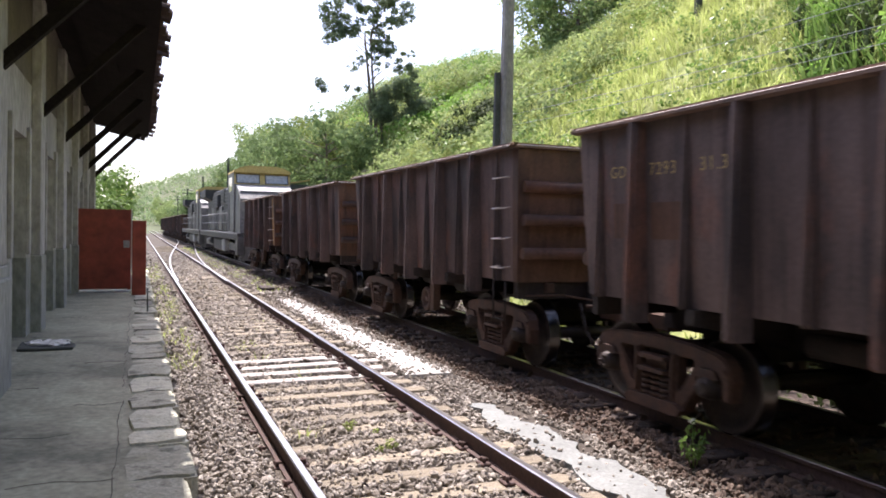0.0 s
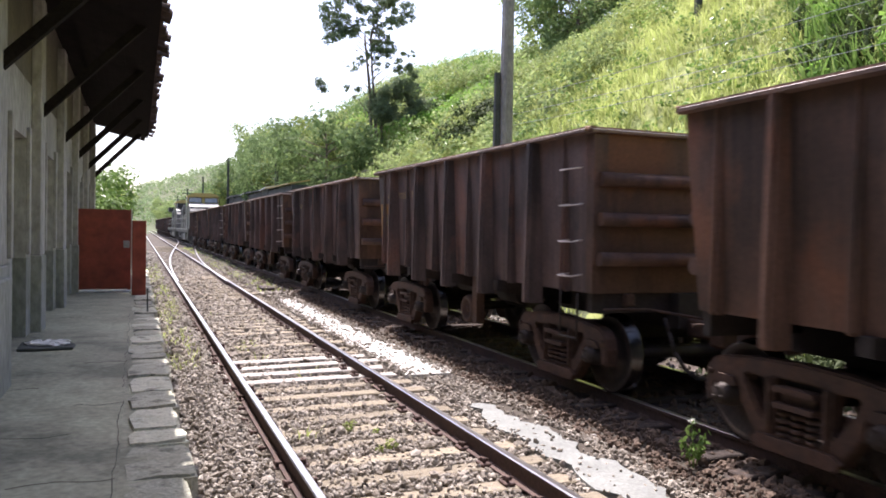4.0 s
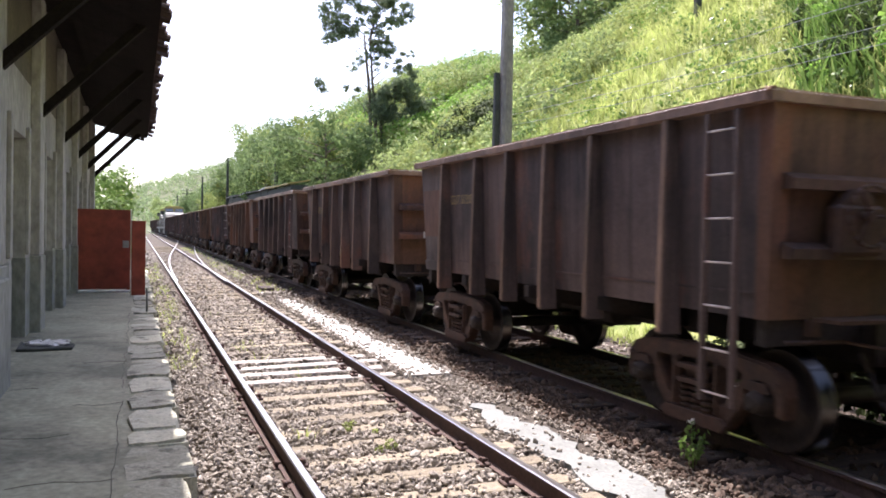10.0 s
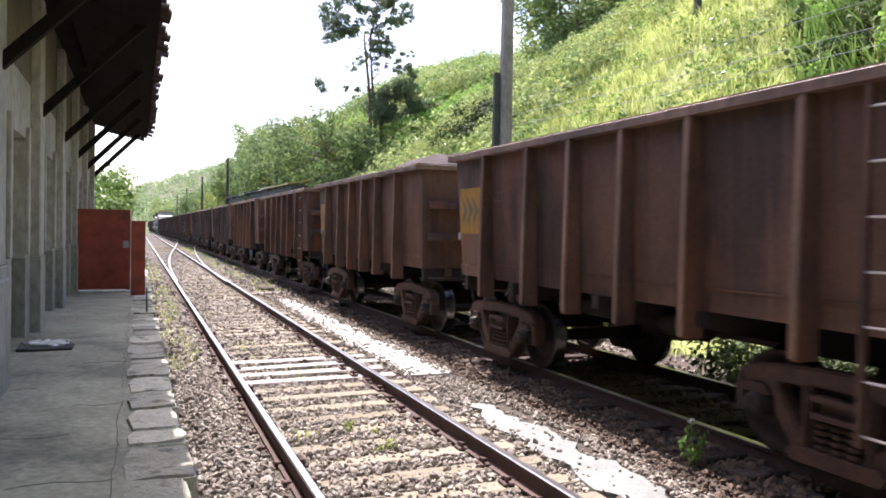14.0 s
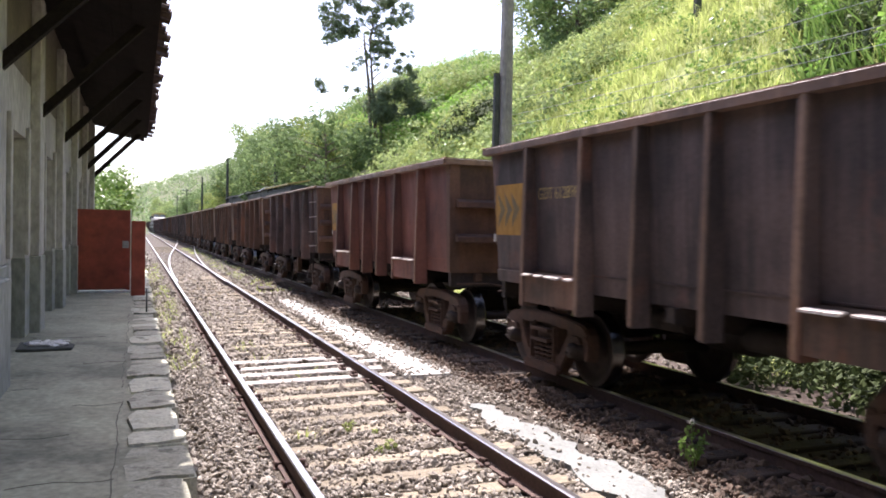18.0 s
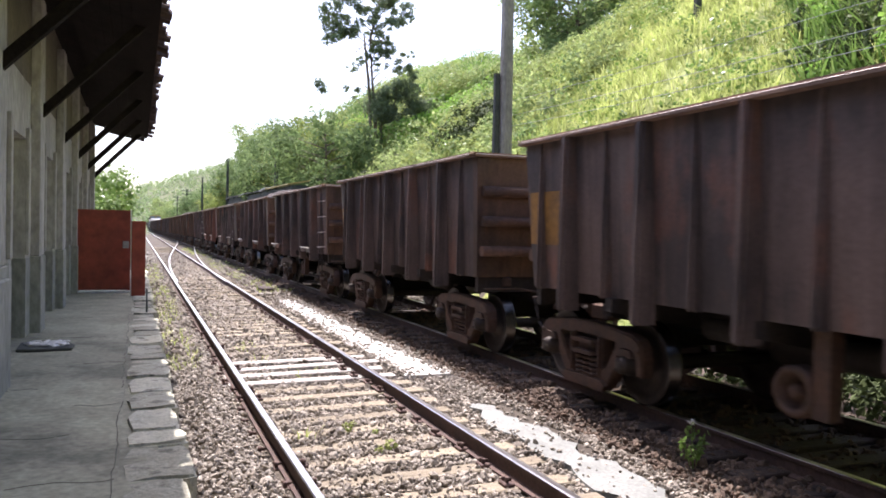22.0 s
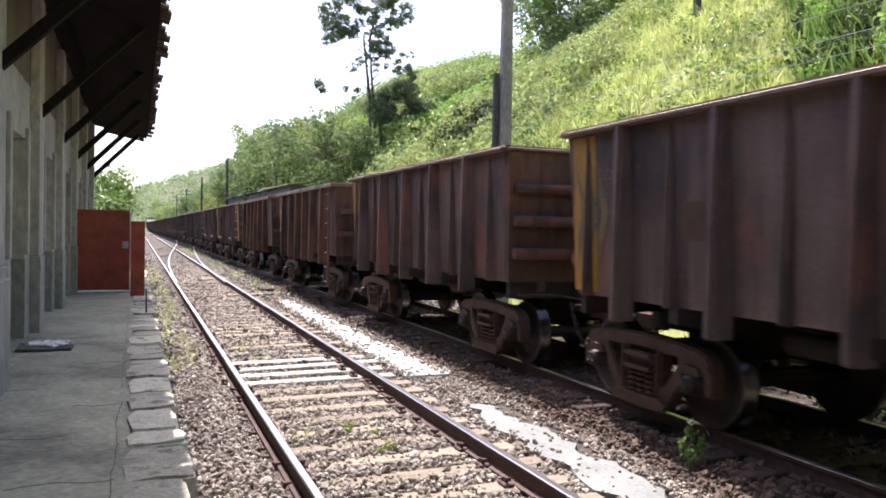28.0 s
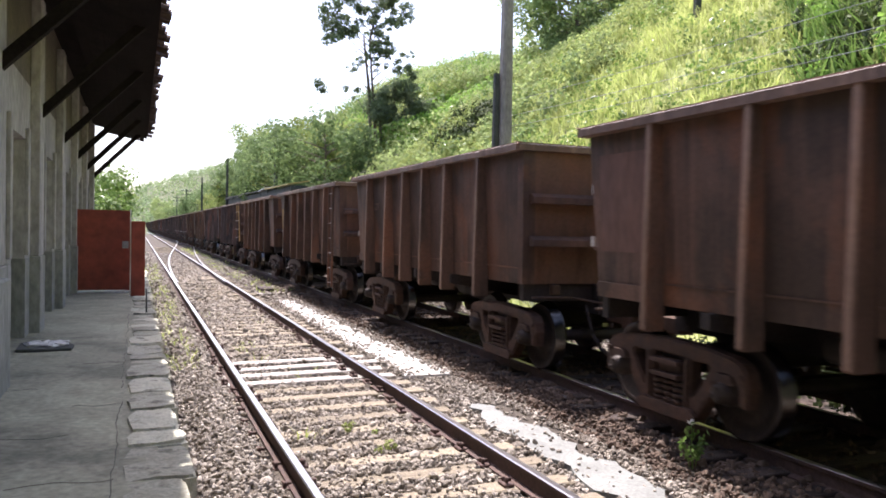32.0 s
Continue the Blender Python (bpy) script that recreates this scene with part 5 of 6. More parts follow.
# ---- locomotives ----
def locomotive():
    """Diesel engine, cab towards the camera; nose at y = 0, body towards +y."""
    w = new("locomotive")
    part("frame", B(-1.45, 1.45, 0.3, 22.0, 1.15, 1.5, bev=0.03), M_LOCODARK, w)
    part("nose", slab(bmesh.new(), [(0.5, 1.5), (2.4, 1.5), (2.4, 3.80), (0.9, 3.45), (0.55, 3.1)], 0, -1.30, 1.30), M_LOCOGREY, w)
    # Pale colour on the nose top stands in for reflected sky.
    part("nose_top", slab(bmesh.new(), [(0.86, 3.455), (2.4, 3.805), (2.4, 3.85), (0.86, 3.50)], 0, -1.28, 1.28), M_LOCOPALE, w, "grey nose top painted pale for sky glare")
    cab = part("cab", slab(bmesh.new(), [(2.4, 1.5), (4.9, 1.5), (4.9, 4.5), (2.62, 4.5), (2.4, 3.85)], 0, -1.38, 1.38), M_LOCOGREY, w)
    part("cab_roof", slab(bmesh.new(), [(-1.42, 4.46), (1.42, 4.46), (1.36, 4.56), (1.05, 4.72), (0.7, 4.80), (-0.7, 4.80), (-1.05, 4.72), (-1.36, 4.56)], 1, 2.42, 5.0), M_KHAKI, w, "dusty yellow cab roof")
    slope_at = lambda z: 2.4 + 0.22 * (z - 3.85) / 0.65
    def pane(name, a, b, z0, z1, d, material):
        y0, y1 = slope_at(z0) - d, slope_at(z1) - d
        part(name, hull(bmesh.new(), [(a, y0, z0), (b, y0, z0), (b, y1, z1), (a, y1, z1), (a, y0 + 0.08, z0), (b, y0 + 0.08, z0), (b, y1 + 0.08, z1), (a, y1 + 0.08, z1)], [(0, 1, 2, 3), (4, 5, 6, 7), (0, 1, 5, 4), (3, 2, 6, 7), (0, 3, 7, 4), (1, 2, 6, 5)]), material, cab)
    pane("window_surround", -1.36, 1.36, 3.88, 4.48, 0.012, M_KHAKI)
    for a, b in ((-1.28, -0.12), (0.12, 1.28)):
        pane("windscreen_gasket", a, b, 3.92, 4.40, 0.02, M_LOCODARK)
        pane("windscreen", a + 0.06, b - 0.06, 3.96, 4.36, 0.028, M_SCREEN)
    for s in (-1, 1):
        part("side_window", B(min(s * 1.36, s * 1.395), max(s * 1.36, s * 1.395), 3.1, 4.5, 3.55, 4.25), M_GLASS, cab)
        part("headlight", rod(bmesh.new(), (s * 0.2, 0.62, 2.2), (s * 0.2, 0.48, 2.2), 0.1, n=12), M_WHITE, w)
        part("handrail", rod(rod(bmesh.new(), (s * 1.40, 5.2, 2.5), (s * 1.40, 21.6, 2.5), 0.025, n=6), (s * 1.40, 5.2, 2.0), (s * 1.40, 21.6, 2.0), 0.02, n=6), M_LOCOPALE, w)
        for k in range(9):
            part("stanchion", rod(bmesh.new(), (s * 1.40, 5.2 + 2.05 * k, 1.5), (s * 1.40, 5.2 + 2.05 * k, 2.5), 0.018, n=6), M_LOCOGREY, w)
        for y0, y1, z1, mt in ((4.95, 6.3, 3.75, M_LOCOGREY), (6.35, 8.0, 2.75, M_LOCODARK), (8.05, 9.7, 2.75, M_LOCOMID), (9.75, 11.4, 2.75, M_LOCODARK), (11.5, 13.1, 3.0, M_LOCOGREY), (13.15, 14.8, 2.75, M_LOCODARK), (15.0, 16.6, 3.0, M_LOCOMID), (16.65, 18.2, 3.0, M_LOCOGREY)):
            door = part("hood_door", B(min(s * 0.9, s * 1.02), max(s * 0.9, s * 1.02), y0, y1, 1.55, z1, bev=0.02), mt, w)
            part("door_latch", B(min(s * 1.02, s * 1.045), max(s * 1.02, s * 1.045), y1 - 0.2, y1 - 0.1, 2.2, 2.4), M_LOCODARK, door)
        for y0, y1, z0, z1 in ((6.4, 8.9, 2.95, 3.85), (9.3, 11.2, 3.1, 3.95), (13.2, 16.4, 2.95, 3.75)):
            grille = part("air_grille", B(min(s * 0.92, s * 1.12), max(s * 0.92, s * 1.12), y0, y1, z0, z1, bev=0.03), M_LOCODARK, w)
            for q in range(4):
                part("louvre", B(min(s * 1.12, s * 1.15), max(s * 1.12, s * 1.15), y0 + 0.1, y1 - 0.1, z0 + 0.1 + 0.19 * q, z0 + 0.17 + 0.19 * q), M_LOCOMID, grille)
        part("sill_stripe", B(min(s * 1.45, s * 1.462), max(s * 1.45, s * 1.462), 0.35, 21.95, 1.42, 1.47), M_LOCOGREY, w)
        part("cab_door", B(min(s * 1.38, s * 1.40), max(s * 1.38, s * 1.40), 4.05, 4.75, 1.6, 3.5, bev=0.006), M_LOCOMID, cab)
        part("sand_box", B(min(s * 1.05, s * 1.40), max(s * 1.05, s * 1.40), 6.6, 7.7, 0.45, 1.12, bev=0.08), M_LOCOPALE, w, "pale grey sand box")
        part("air_tank", rod(bmesh.new(), (s * 1.25, 14.0, 0.9), (s * 1.25, 16.0, 0.9), 0.2, n=12), M_LOCOMID, w)
        part("step", B(min(s * 1.1, s * 1.45), max(s * 1.1, s * 1.45), 0.2, 1.0, 0.45, 1.3, bev=0.02), M_LOCOMID, w)
    part("hood", B(-0.92, 0.92, 4.9, 18.2, 1.5, 4.05, bev=0.06), M_LOCODARK, w)
    part("radiator", slab(bmesh.new(), [(-0.95, 1.5), (0.95, 1.5), (0.95, 3.5), (1.45, 3.75), (1.45, 4.25), (-1.45, 4.25), (-1.45, 3.75), (-0.95, 3.5)], 1, 18.2, 21.6), M_LOCODARK, w)
    part("exhaust", B(-0.4, 0.4, 11.5, 12.6, 4.05, 4.25, bev=0.03), M_LOCODARK, w)
    part("fuel_tank", B(-1.3, 1.3, 8.2, 13.6, 0.35, 1.15, bev=0.15), M_LOCODARK, w)
    part("coupler", B(-0.14, 0.14, -0.5, 0.4, 0.62, 0.92, bev=0.03), M_CAST, w)
    part("plough", slab(bmesh.new(), [(-1.3, 0.2), (1.3, 0.2), (1.3, 1.15), (-1.3, 1.15)], 1, 0.28, 0.4), M_LOCOGREY, w)
    for yb in (4.0, 18.0):
        b = part("bogie", box(B(-1.15, -1.0, -2.4, 2.4, 0.55, 0.95, bev=0.04), 1.0, 1.15, -2.4, 2.4, 0.55, 0.95, bev=0.04), M_LOCOGREY, w)
        b.matrix_basis = pose(0, yb, 0)
        for k in (-1.85, 0, 1.85):
            ws = part("wheelset", WHEEL_ME, None, b)
            ws.matrix_basis = pose(0, k, WHEEL_R)
    return w


loco = locomotive()
tagged(loco, "grey diesel locomotive with yellow cab roof and white handrails", "locomotive", "locomotives")
lead = 20.29
loco.matrix_basis = on_line(front_of_train(0) + lead)
moving.append((loco, lead))
loco2 = copy_thing(loco, on_line(front_of_train(0) + lead + 22.9))
moving.append((loco2, lead + 22.9))


# ---- lineside: poles, wires, shed ----
def post_pole(x, y, h, r, material, label, cap=True, lean=0.0):
    z = float(ground_z(x, y)) - 0.3
    p = thing("utility_pole", label, "utility pole", "lineside poles", m=pose(x, y, z))
    o = [(-1, -0.7), (-0.5, -1), (0.5, -1), (1, -0.7), (1, 0.7), (0.5, 1), (-0.5, 1), (-1, 0.7)]
    bm = bmesh.new()
    lo, hi = [[bm.verts.new((lean * zz + a * rr, b * rr, zz)) for a, b in o] for zz, rr in ((0, r * 1.15), (h, r * 0.78))]
    bm.faces.new(lo[::-1]), bm.faces.new(hi)
    for k in range(8):
        bm.faces.new((lo[k], lo[(k + 1) % 8], hi[(k + 1) % 8], hi[k]))
    part("shaft", bm, material, p)
    if cap:
        for dz in (0.35, 0.95):
            part("cross_arm", B(-0.9, 0.9, -r - 0.05, -r + 0.03, h - dz - 0.05, h - dz + 0.05), material, p)
        for k in (-0.8, -0.4, 0.4, 0.8):
            part("insulator", rod(bmesh.new(), (k, -r, h - 0.30), (k, -r, h - 0.12), 0.04, n=8, r2=0.025), M_WHITE, p)
    return p


pole_spots = ((8.26, 17.3), (9.2, 57), (8.3, 81), (8.3, 114), (8.3, 151), (8.3, 188))
for i, (x, y) in enumerate(pole_spots):
    post_pole(x, y, 9.2, 0.145 if i == 0 else 0.13, M_POLE if i == 0 else M_POLEDARK, "tall weathered grey concrete lineside pole" if i == 0 else "dark lineside pole beyond the wagons", cap=i > 3, lean=0.004 if i == 0 else 0.0)
post_pole(8.06, 17.35, 6.15, 0.085, M_POLEDARK, "short dark timber post beside the concrete pole", cap=False)
post_pole(17.6, 21.9, 7.0, 0.10, M_POLEDARK, "dark green pole standing on the grassy hillside", cap=False)


def tube(pts, r, n=5):
    """One continuous thin tube through the points."""
    v, f = [], []
    for i, p in enumerate(pts):
        d = (pts[min(i + 1, len(pts) - 1)] - pts[max(i - 1, 0)]).to_track_quat("Z", "Y").to_matrix()
        v += [tuple(p + d @ Vector((r * math.cos(2 * math.pi * k / n), r * math.sin(2 * math.pi * k / n), 0))) for k in range(n)]
    for i in range(len(pts) - 1):
        f += [(i * n + k, i * n + (k + 1) % n, (i + 1) * n + (k + 1) % n, (i + 1) * n + k) for k in range(n)]
    return v, f


def wire(p, q, sag, r=0.006):
    p, q = Vector(p), Vector(q)
    v, f = tube([p.lerp(q, k / 16) - Vector((0, 0, 4 * sag * (k / 16) * (1 - k / 16))) for k in range(17)], r)
    return tagged(part("wire", raw("wire", v, f, [M_WIRE]), None), "thin grey line wire strung along the railway", "wire", "line wires")


for k, (dz, dx) in enumerate(((0.0, 0.35), (0.28, 0.6), (0.62, 0.45))):
    wire((8.3 + 0.3 * dx, 17.3, 4.62 + dz), (9.2 + dx, -14.0, 5.1 + dz), 0.35)

shed = thing("lineside_shed", "low lineside shed roofed with yellowish, white and black sheets", "shed", m=pose(8.6, 46, 0))
for k, (y0, y1, mt) in enumerate(((0.5, 9.5, M_KHAKI), (9.7, 12.5, M_WHITE), (12.7, 20.5, M_LOCODARK), (20.7, 25, M_WHITE), (25.2, 31, M_LOCODARK), (31.2, 36, M_POLE))):
    z0, z1 = 4.72 + 0.011 * y0 + 0.10 * (k % 2), 4.74 + 0.011 * y1 - 0.05 * (k % 2)
    part("shed_wall", B(-0.2, 0.8, y0, y1, -0.2, z0 - 0.01), M_POLEDARK, shed)
    part("roof_sheet", hull(bmesh.new(), [(-0.4, y0, z0), (-0.4, y1, z1), (0.9, y1, z1 + 0.25), (0.9, y0, z0 + 0.25), (-0.4, y0, z0 + 0.08), (-0.4, y1, z1 + 0.08), (0.9, y1, z1 + 0.33), (0.9, y0, z0 + 0.33)],
                             [(0, 1, 2, 3), (4, 5, 6, 7), (0, 1, 5, 4), (3, 2, 6, 7), (0, 3, 7, 4), (1, 2, 6, 5)]), mt, shed)


# ---- vegetation ----
def leaf_cloud(pts, size, droop=0.3, aspect=0.5, face=None):
    """Diamond leaves at the points, facing roughly outwards and upwards where face is given."""
    n = len(pts)
    nrm = rng.normal(size=(n, 3)) * (0.55 if face is not None else 1.0)
    if face is not None:
        nrm += face + np.array([0, 0, 0.35])
    nrm /= np.linalg.norm(nrm, axis=1, keepdims=True)
    d = np.cross(nrm, rng.normal(size=(n, 3)))
    d /= np.linalg.norm(d, axis=1, keepdims=True)
    s = np.cross(nrm, d)
    L = (size * rng.uniform(0.55, 1.45, n))[:, None]
    v = np.stack([pts - d * L * 0.5, pts + s * L * aspect * 0.5 - nrm * L * 0.10, pts + d * L * 0.5 - nrm * L * 0.12 * droop, pts - s * L * aspect * 0.5 - nrm * L * 0.10], 1)
    f = np.arange(4 * n).reshape(n, 4)
    return v.reshape(-1, 3), f


def lobes(specs, total):
    """Leaf points and outward directions in uneven clumps; specs: (x, y, z, radius, flatness)."""
    w = np.array([s[3] ** 2 for s in specs])
    out, way = [], []
    for s, k in zip(specs, np.maximum(6, total * w / w.sum()).astype(int)):
        d = rng.normal(size=(k, 3))
        d[:, 2] += 0.25
        d /= np.linalg.norm(d, axis=1, keepdims=True)
        rad = s[3] * rng.uniform(0.3, 1.0, k) ** 0.35 * (1 + 0.25 * np.sin(5 * d[:, 0] + 3 * d[:, 1] + s[0]) + 0.2 * np.cos(7 * d[:, 2] + 4 * d[:, 1] + s[1]))
        out.append(np.array(s[:3]) + d * rad[:, None] * np.array([1, 1, s[4]]))
        way.append(d)
    return np.concatenate(out), np.concatenate(way)


def foliage(name, specs, total, size, material, parent=None, aspect=0.5):
    p, d = lobes(specs, total)
    v, f = leaf_cloud(p, size, face=d, aspect=aspect)
    return part(name, raw(name, v, f, [material]), None, parent)


def tree_parts(h, spread, n_leaf, leaf, material, seed, bare=0.45, clumps=14, flat=0.7):
    """Trunk with limbs and a crown of clumps, standing at the origin."""
    r = random.Random(seed)
    t = new("tree")
    specs, bm = [], bmesh.new()
    top = Vector((r.uniform(-0.04, 0.04) * h, r.uniform(-0.04, 0.04) * h, h * 0.9))
    mid = top * 0.5 + Vector((r.uniform(-0.03, 0.03) * h, 0, 0))
    r0 = 0.018 * h + 0.03
    rod(bm, (0, 0, -0.5), mid, r0, n=8, r2=r0 * 0.7)
    rod(bm, mid, top, r0 * 0.7, n=8, r2=r0 * 0.25)
    for k in range(clumps):
        a = 2.4 * k + r.uniform(-0.5, 0.5)
        f = bare + (1 - bare) * (k + 0.5) / clumps
        reach = spread * (0.35 + 0.65 * math.sin(math.pi * min(1, 0.25 + 0.75 * (1 - (f - bare) / (1 - bare) * 0.85)))) * r.uniform(0.6, 1.1)
        c = Vector((math.cos(a) * reach, math.sin(a) * reach, h * f))
        base = mid.lerp(top, max(0, (f - 0.5) / 0.5)) if f > 0.5 else mid * (f / 0.5)
        rod(bm, base - Vector((0, 0, 0.06 * h)), c, r0 * 0.32, n=5, r2=r0 * 0.1)
        specs.append((c.x, c.y, c.z, spread * r.uniform(0.28, 0.46), flat))
    part("trunk", bm, M_BARK, t)
    foliage("crown", specs, n_leaf, leaf, material, t)
    return t


TREES = [tree_parts(8.0, 3.2, 7000, 0.28, M_LEAF, 1, 0.22, 22), tree_parts(6.0, 3.0, 6200, 0.27, M_LEAFDEEP, 2, 0.15, 22), tree_parts(9.5, 3.2, 7200, 0.29, M_LEAF, 3, 0.28, 24), tree_parts(5.0, 2.6, 5200, 0.25, M_LEAFPALE, 4, 0.12, 20)]
NAMES = ("leafy green tree on the hillside", "round-crowned dark green tree on the hillside", "tall leafy tree on the hillside", "pale green bushy tree on the hillside")
for t, lab in zip(TREES, NAMES):
    tagged(t, lab, "tree", "hillside trees")
r_ = random.Random(21)
spots = [(25.9, 43, 0), (26.4, 48, 0), (24.1, 41, 1), (12.6, 77, 1), (13.5, 80, 3), (11.8, 69, 3), (16, 88, 3), (13, 92, 1), (14, 97, 0), (12.4, 104, 3), (17, 96, 1), (13.0, 84, 1), (11.6, 96, 1),
         (10.6, 118, 3), (12.5, 132, 1), (10.4, 150, 1), (13, 172, 1), (10.0, 200, 1), (11.5, 58, 1), (12.8, 63, 1), (11.2, 67, 1), (11.6, 52, 1), (13.6, 58, 3), (14.5, 66, 3), (12.2, 72, 1), (12.4, 70, 3), (11.5, 84, 1), (11, 98, 3),
         (9.0, 255, 0), (11.0, 262, 1), (8.4, 276, 0), (7.6, 300, 2), (12.5, 285, 1), (-7, 75, 0), (-9, 90, 2), (-4.5, 110, 1), (-6, 130, 2), (-12, 60, 2), (-3.2, 62, 3)]
first = {}
for x, y, k in spots:
    m = pose(x, y, float(ground_z(x, y)) - 0.1, 0, 0, r_.uniform(0, 360))
    if k not in first:
        TREES[k].matrix_basis = m
        first[k] = 1
    else:
        copy_thing(TREES[k], m)

# the tall open-crowned tree on the skyline
tall = thing("tree", "tall slender tree with an open layered crown", "tree", "hillside trees", m=pose(16.3, 57, float(ground_z(16.3, 57)) - 0.2))
bm = bmesh.new()
for dx, s in ((0.0, 1.0), (0.45, 0.8)):
    rod(bm, (dx, 0, -0.5), (dx * 0.6 - 0.25, 0, 5.0), 0.16 * s, n=7, r2=0.12 * s)
    rod(bm, (dx * 0.6 - 0.25, 0, 5.0), (dx - 0.7, 0.2, 9.5), 0.12 * s, n=7, r2=0.07 * s)
clumps = ((-3.0, 9.3, 0.75), (-3.4, 10.0, 0.6), (-2.0, 9.7, 0.7), (-2.6, 10.6, 0.7), (-1.5, 9.4, 0.5), (-3.3, 11.2, 0.65), (-1.9, 11.5, 0.7), (-0.6, 11.5, 0.7), (0.8, 11.5, 0.75), (1.9, 11.3, 0.65), (2.8, 11.0, 0.5),
          (0.5, 10.5, 0.65), (1.4, 10.4, 0.65), (0.1, 9.6, 0.55), (1.0, 9.4, 0.5), (0.6, 8.8, 0.6), (0.2, 8.1, 0.5), (1.2, 8.2, 0.45), (-0.8, 7.6, 0.4), (-1.5, 7.1, 0.42), (0.7, 7.3, 0.4), (2.3, 8.2, 0.45), (2.7, 7.0, 0.5),
          (3.1, 6.7, 0.4), (1.9, 7.3, 0.4), (-2.6, 12.7, 1.0), (-0.4, 13.0, 1.1), (1.7, 12.7, 1.0), (-1.6, 5.3, 0.42), (1.4, 8.9, 0.4))
specs = []
for x, z, rr in clumps:
    y = 0.7 * math.sin(5.3 * x + 2.1 * z)
    root = Vector((-0.25 + 0.1 * max(0, z - 8), 0, max(3.6, z - 1.2 - 0.35 * abs(x))))
    elbow = root.lerp(Vector((x, y, z)), 0.55) + Vector((0.15 * math.sin(7 * z), 0.1, 0.18))
    rod(bm, root, elbow, 0.04, n=5, r2=0.024)
    rod(bm, elbow, (x, y, z), 0.024, n=5, r2=0.008)
    specs += [(x + r_.uniform(-1.2, 1.2) * rr, y + r_.uniform(-0.8, 0.8), z + r_.uniform(-0.85, 0.85) * rr, rr * r_.uniform(0.35, 0.7), 0.7) for _ in range(6)]
rod(bm, (-0.25, 0.1, 9.3), (0.5, 0.2, 12.6), 0.09, n=6, r2=0.03)
part("trunk", bm, M_BARK, tall)
foliage("crown", specs, 17000, 0.19, M_CROWN, tall)
# undergrowth thick about its foot
skirt = thing("bush", "dense dark green bush at the foot of the tall tree", "bush", "hillside bushes", m=pose(16.9, 56.6, float(ground_z(16.9, 56.6))))
base_z = float(ground_z(16.3, 57)) - 0.2 - float(ground_z(16.9, 56.6))
specs = [(a, r_.uniform(-1.0, 1.0), base_z + 3.0 + (3.2 - 0.5 * abs(a - 1.2)) * r_.random(), r_.uniform(0.3, 0.75), 0.8) for a in (r_.uniform(-1.0, 3.6) for _ in range(60))]
for a, b, c, _, _ in specs[::6]:
    part("stem", rod(bmesh.new(), (a * 0.5, b * 0.5, -0.3), (a, b, c), 0.06, n=5, r2=0.02), M_BARK, skirt)
foliage("leaves", specs, 11000, 0.20, M_CROWN, skirt)
# a hanging tuft on the far end of a long bare branch
bm = bmesh.new()
rod(bm, (-0.5, 0.1, 9.0), (-3.9, 0.4, 6.0), 0.03, n=5, r2=0.010)
part("bare_branch", bm, M_BARK, tall)
foliage("leaf_tuft", [(-3.9, 0.4, 5.5, 0.42, 0.8), (-4.1, 0.2, 5.8, 0.35, 0.8), (-3.7, 0.3, 5.2, 0.3, 0.8)], 420, 0.2, M_CROWN, tall)


def on_hill(n, x0, x1, y0, y1, keep=None):
    x, y = rng.uniform(x0, x1, n), rng.uniform(y0, y1, n)
    if keep is not None:
        k = keep(x, y)
        x, y = x[k], y[k]
    return x, y, ground_z(x, y)


# scrub: leafy clumps of uneven size covering the wooded part of the slope
x, y, z = on_hill(1500, 9.5, 34, 20, 150, lambda x, y: (y > 2.0 * x - 4 + 5 * wob(x, y, 6)) & (y < 62))
u, w_, q_ = on_hill(1000, 9.5, 36, 58, 125, lambda x, y: y > 2.0 * x - 4)
x, y, z = np.concatenate([x, u]), np.concatenate([y, w_]), np.concatenate([z, q_])
big = rng.random(len(x)) ** 2.2
rad = np.where(y < 58, 0.45 + 0.95 * big, 0.7 + 1.7 * big)
tone = wob(x, y, 5.0, 0.7) + rng.normal(scale=0.45, size=len(x))
for mt, lo, hi, lab in ((M_LEAFPALE, 0.5, 9, "pale green scrub thicket covering the hillside"), (M_LEAF, -9, 0.1, "dark green scrub thicket covering the hillside"), (M_LEAFBROAD, 0.1, 0.5, "bright green scrub thicket covering the hillside")):
    sel = [(a, b, c + 0.35 * d, d, 0.85) for a, b, c, d, t in zip(x, y, z, rad, tone) if lo <= t < hi]
    tagged(foliage("scrub", sel, 190 * len(sel), 0.24, mt), lab, "scrub", kind="stuff")
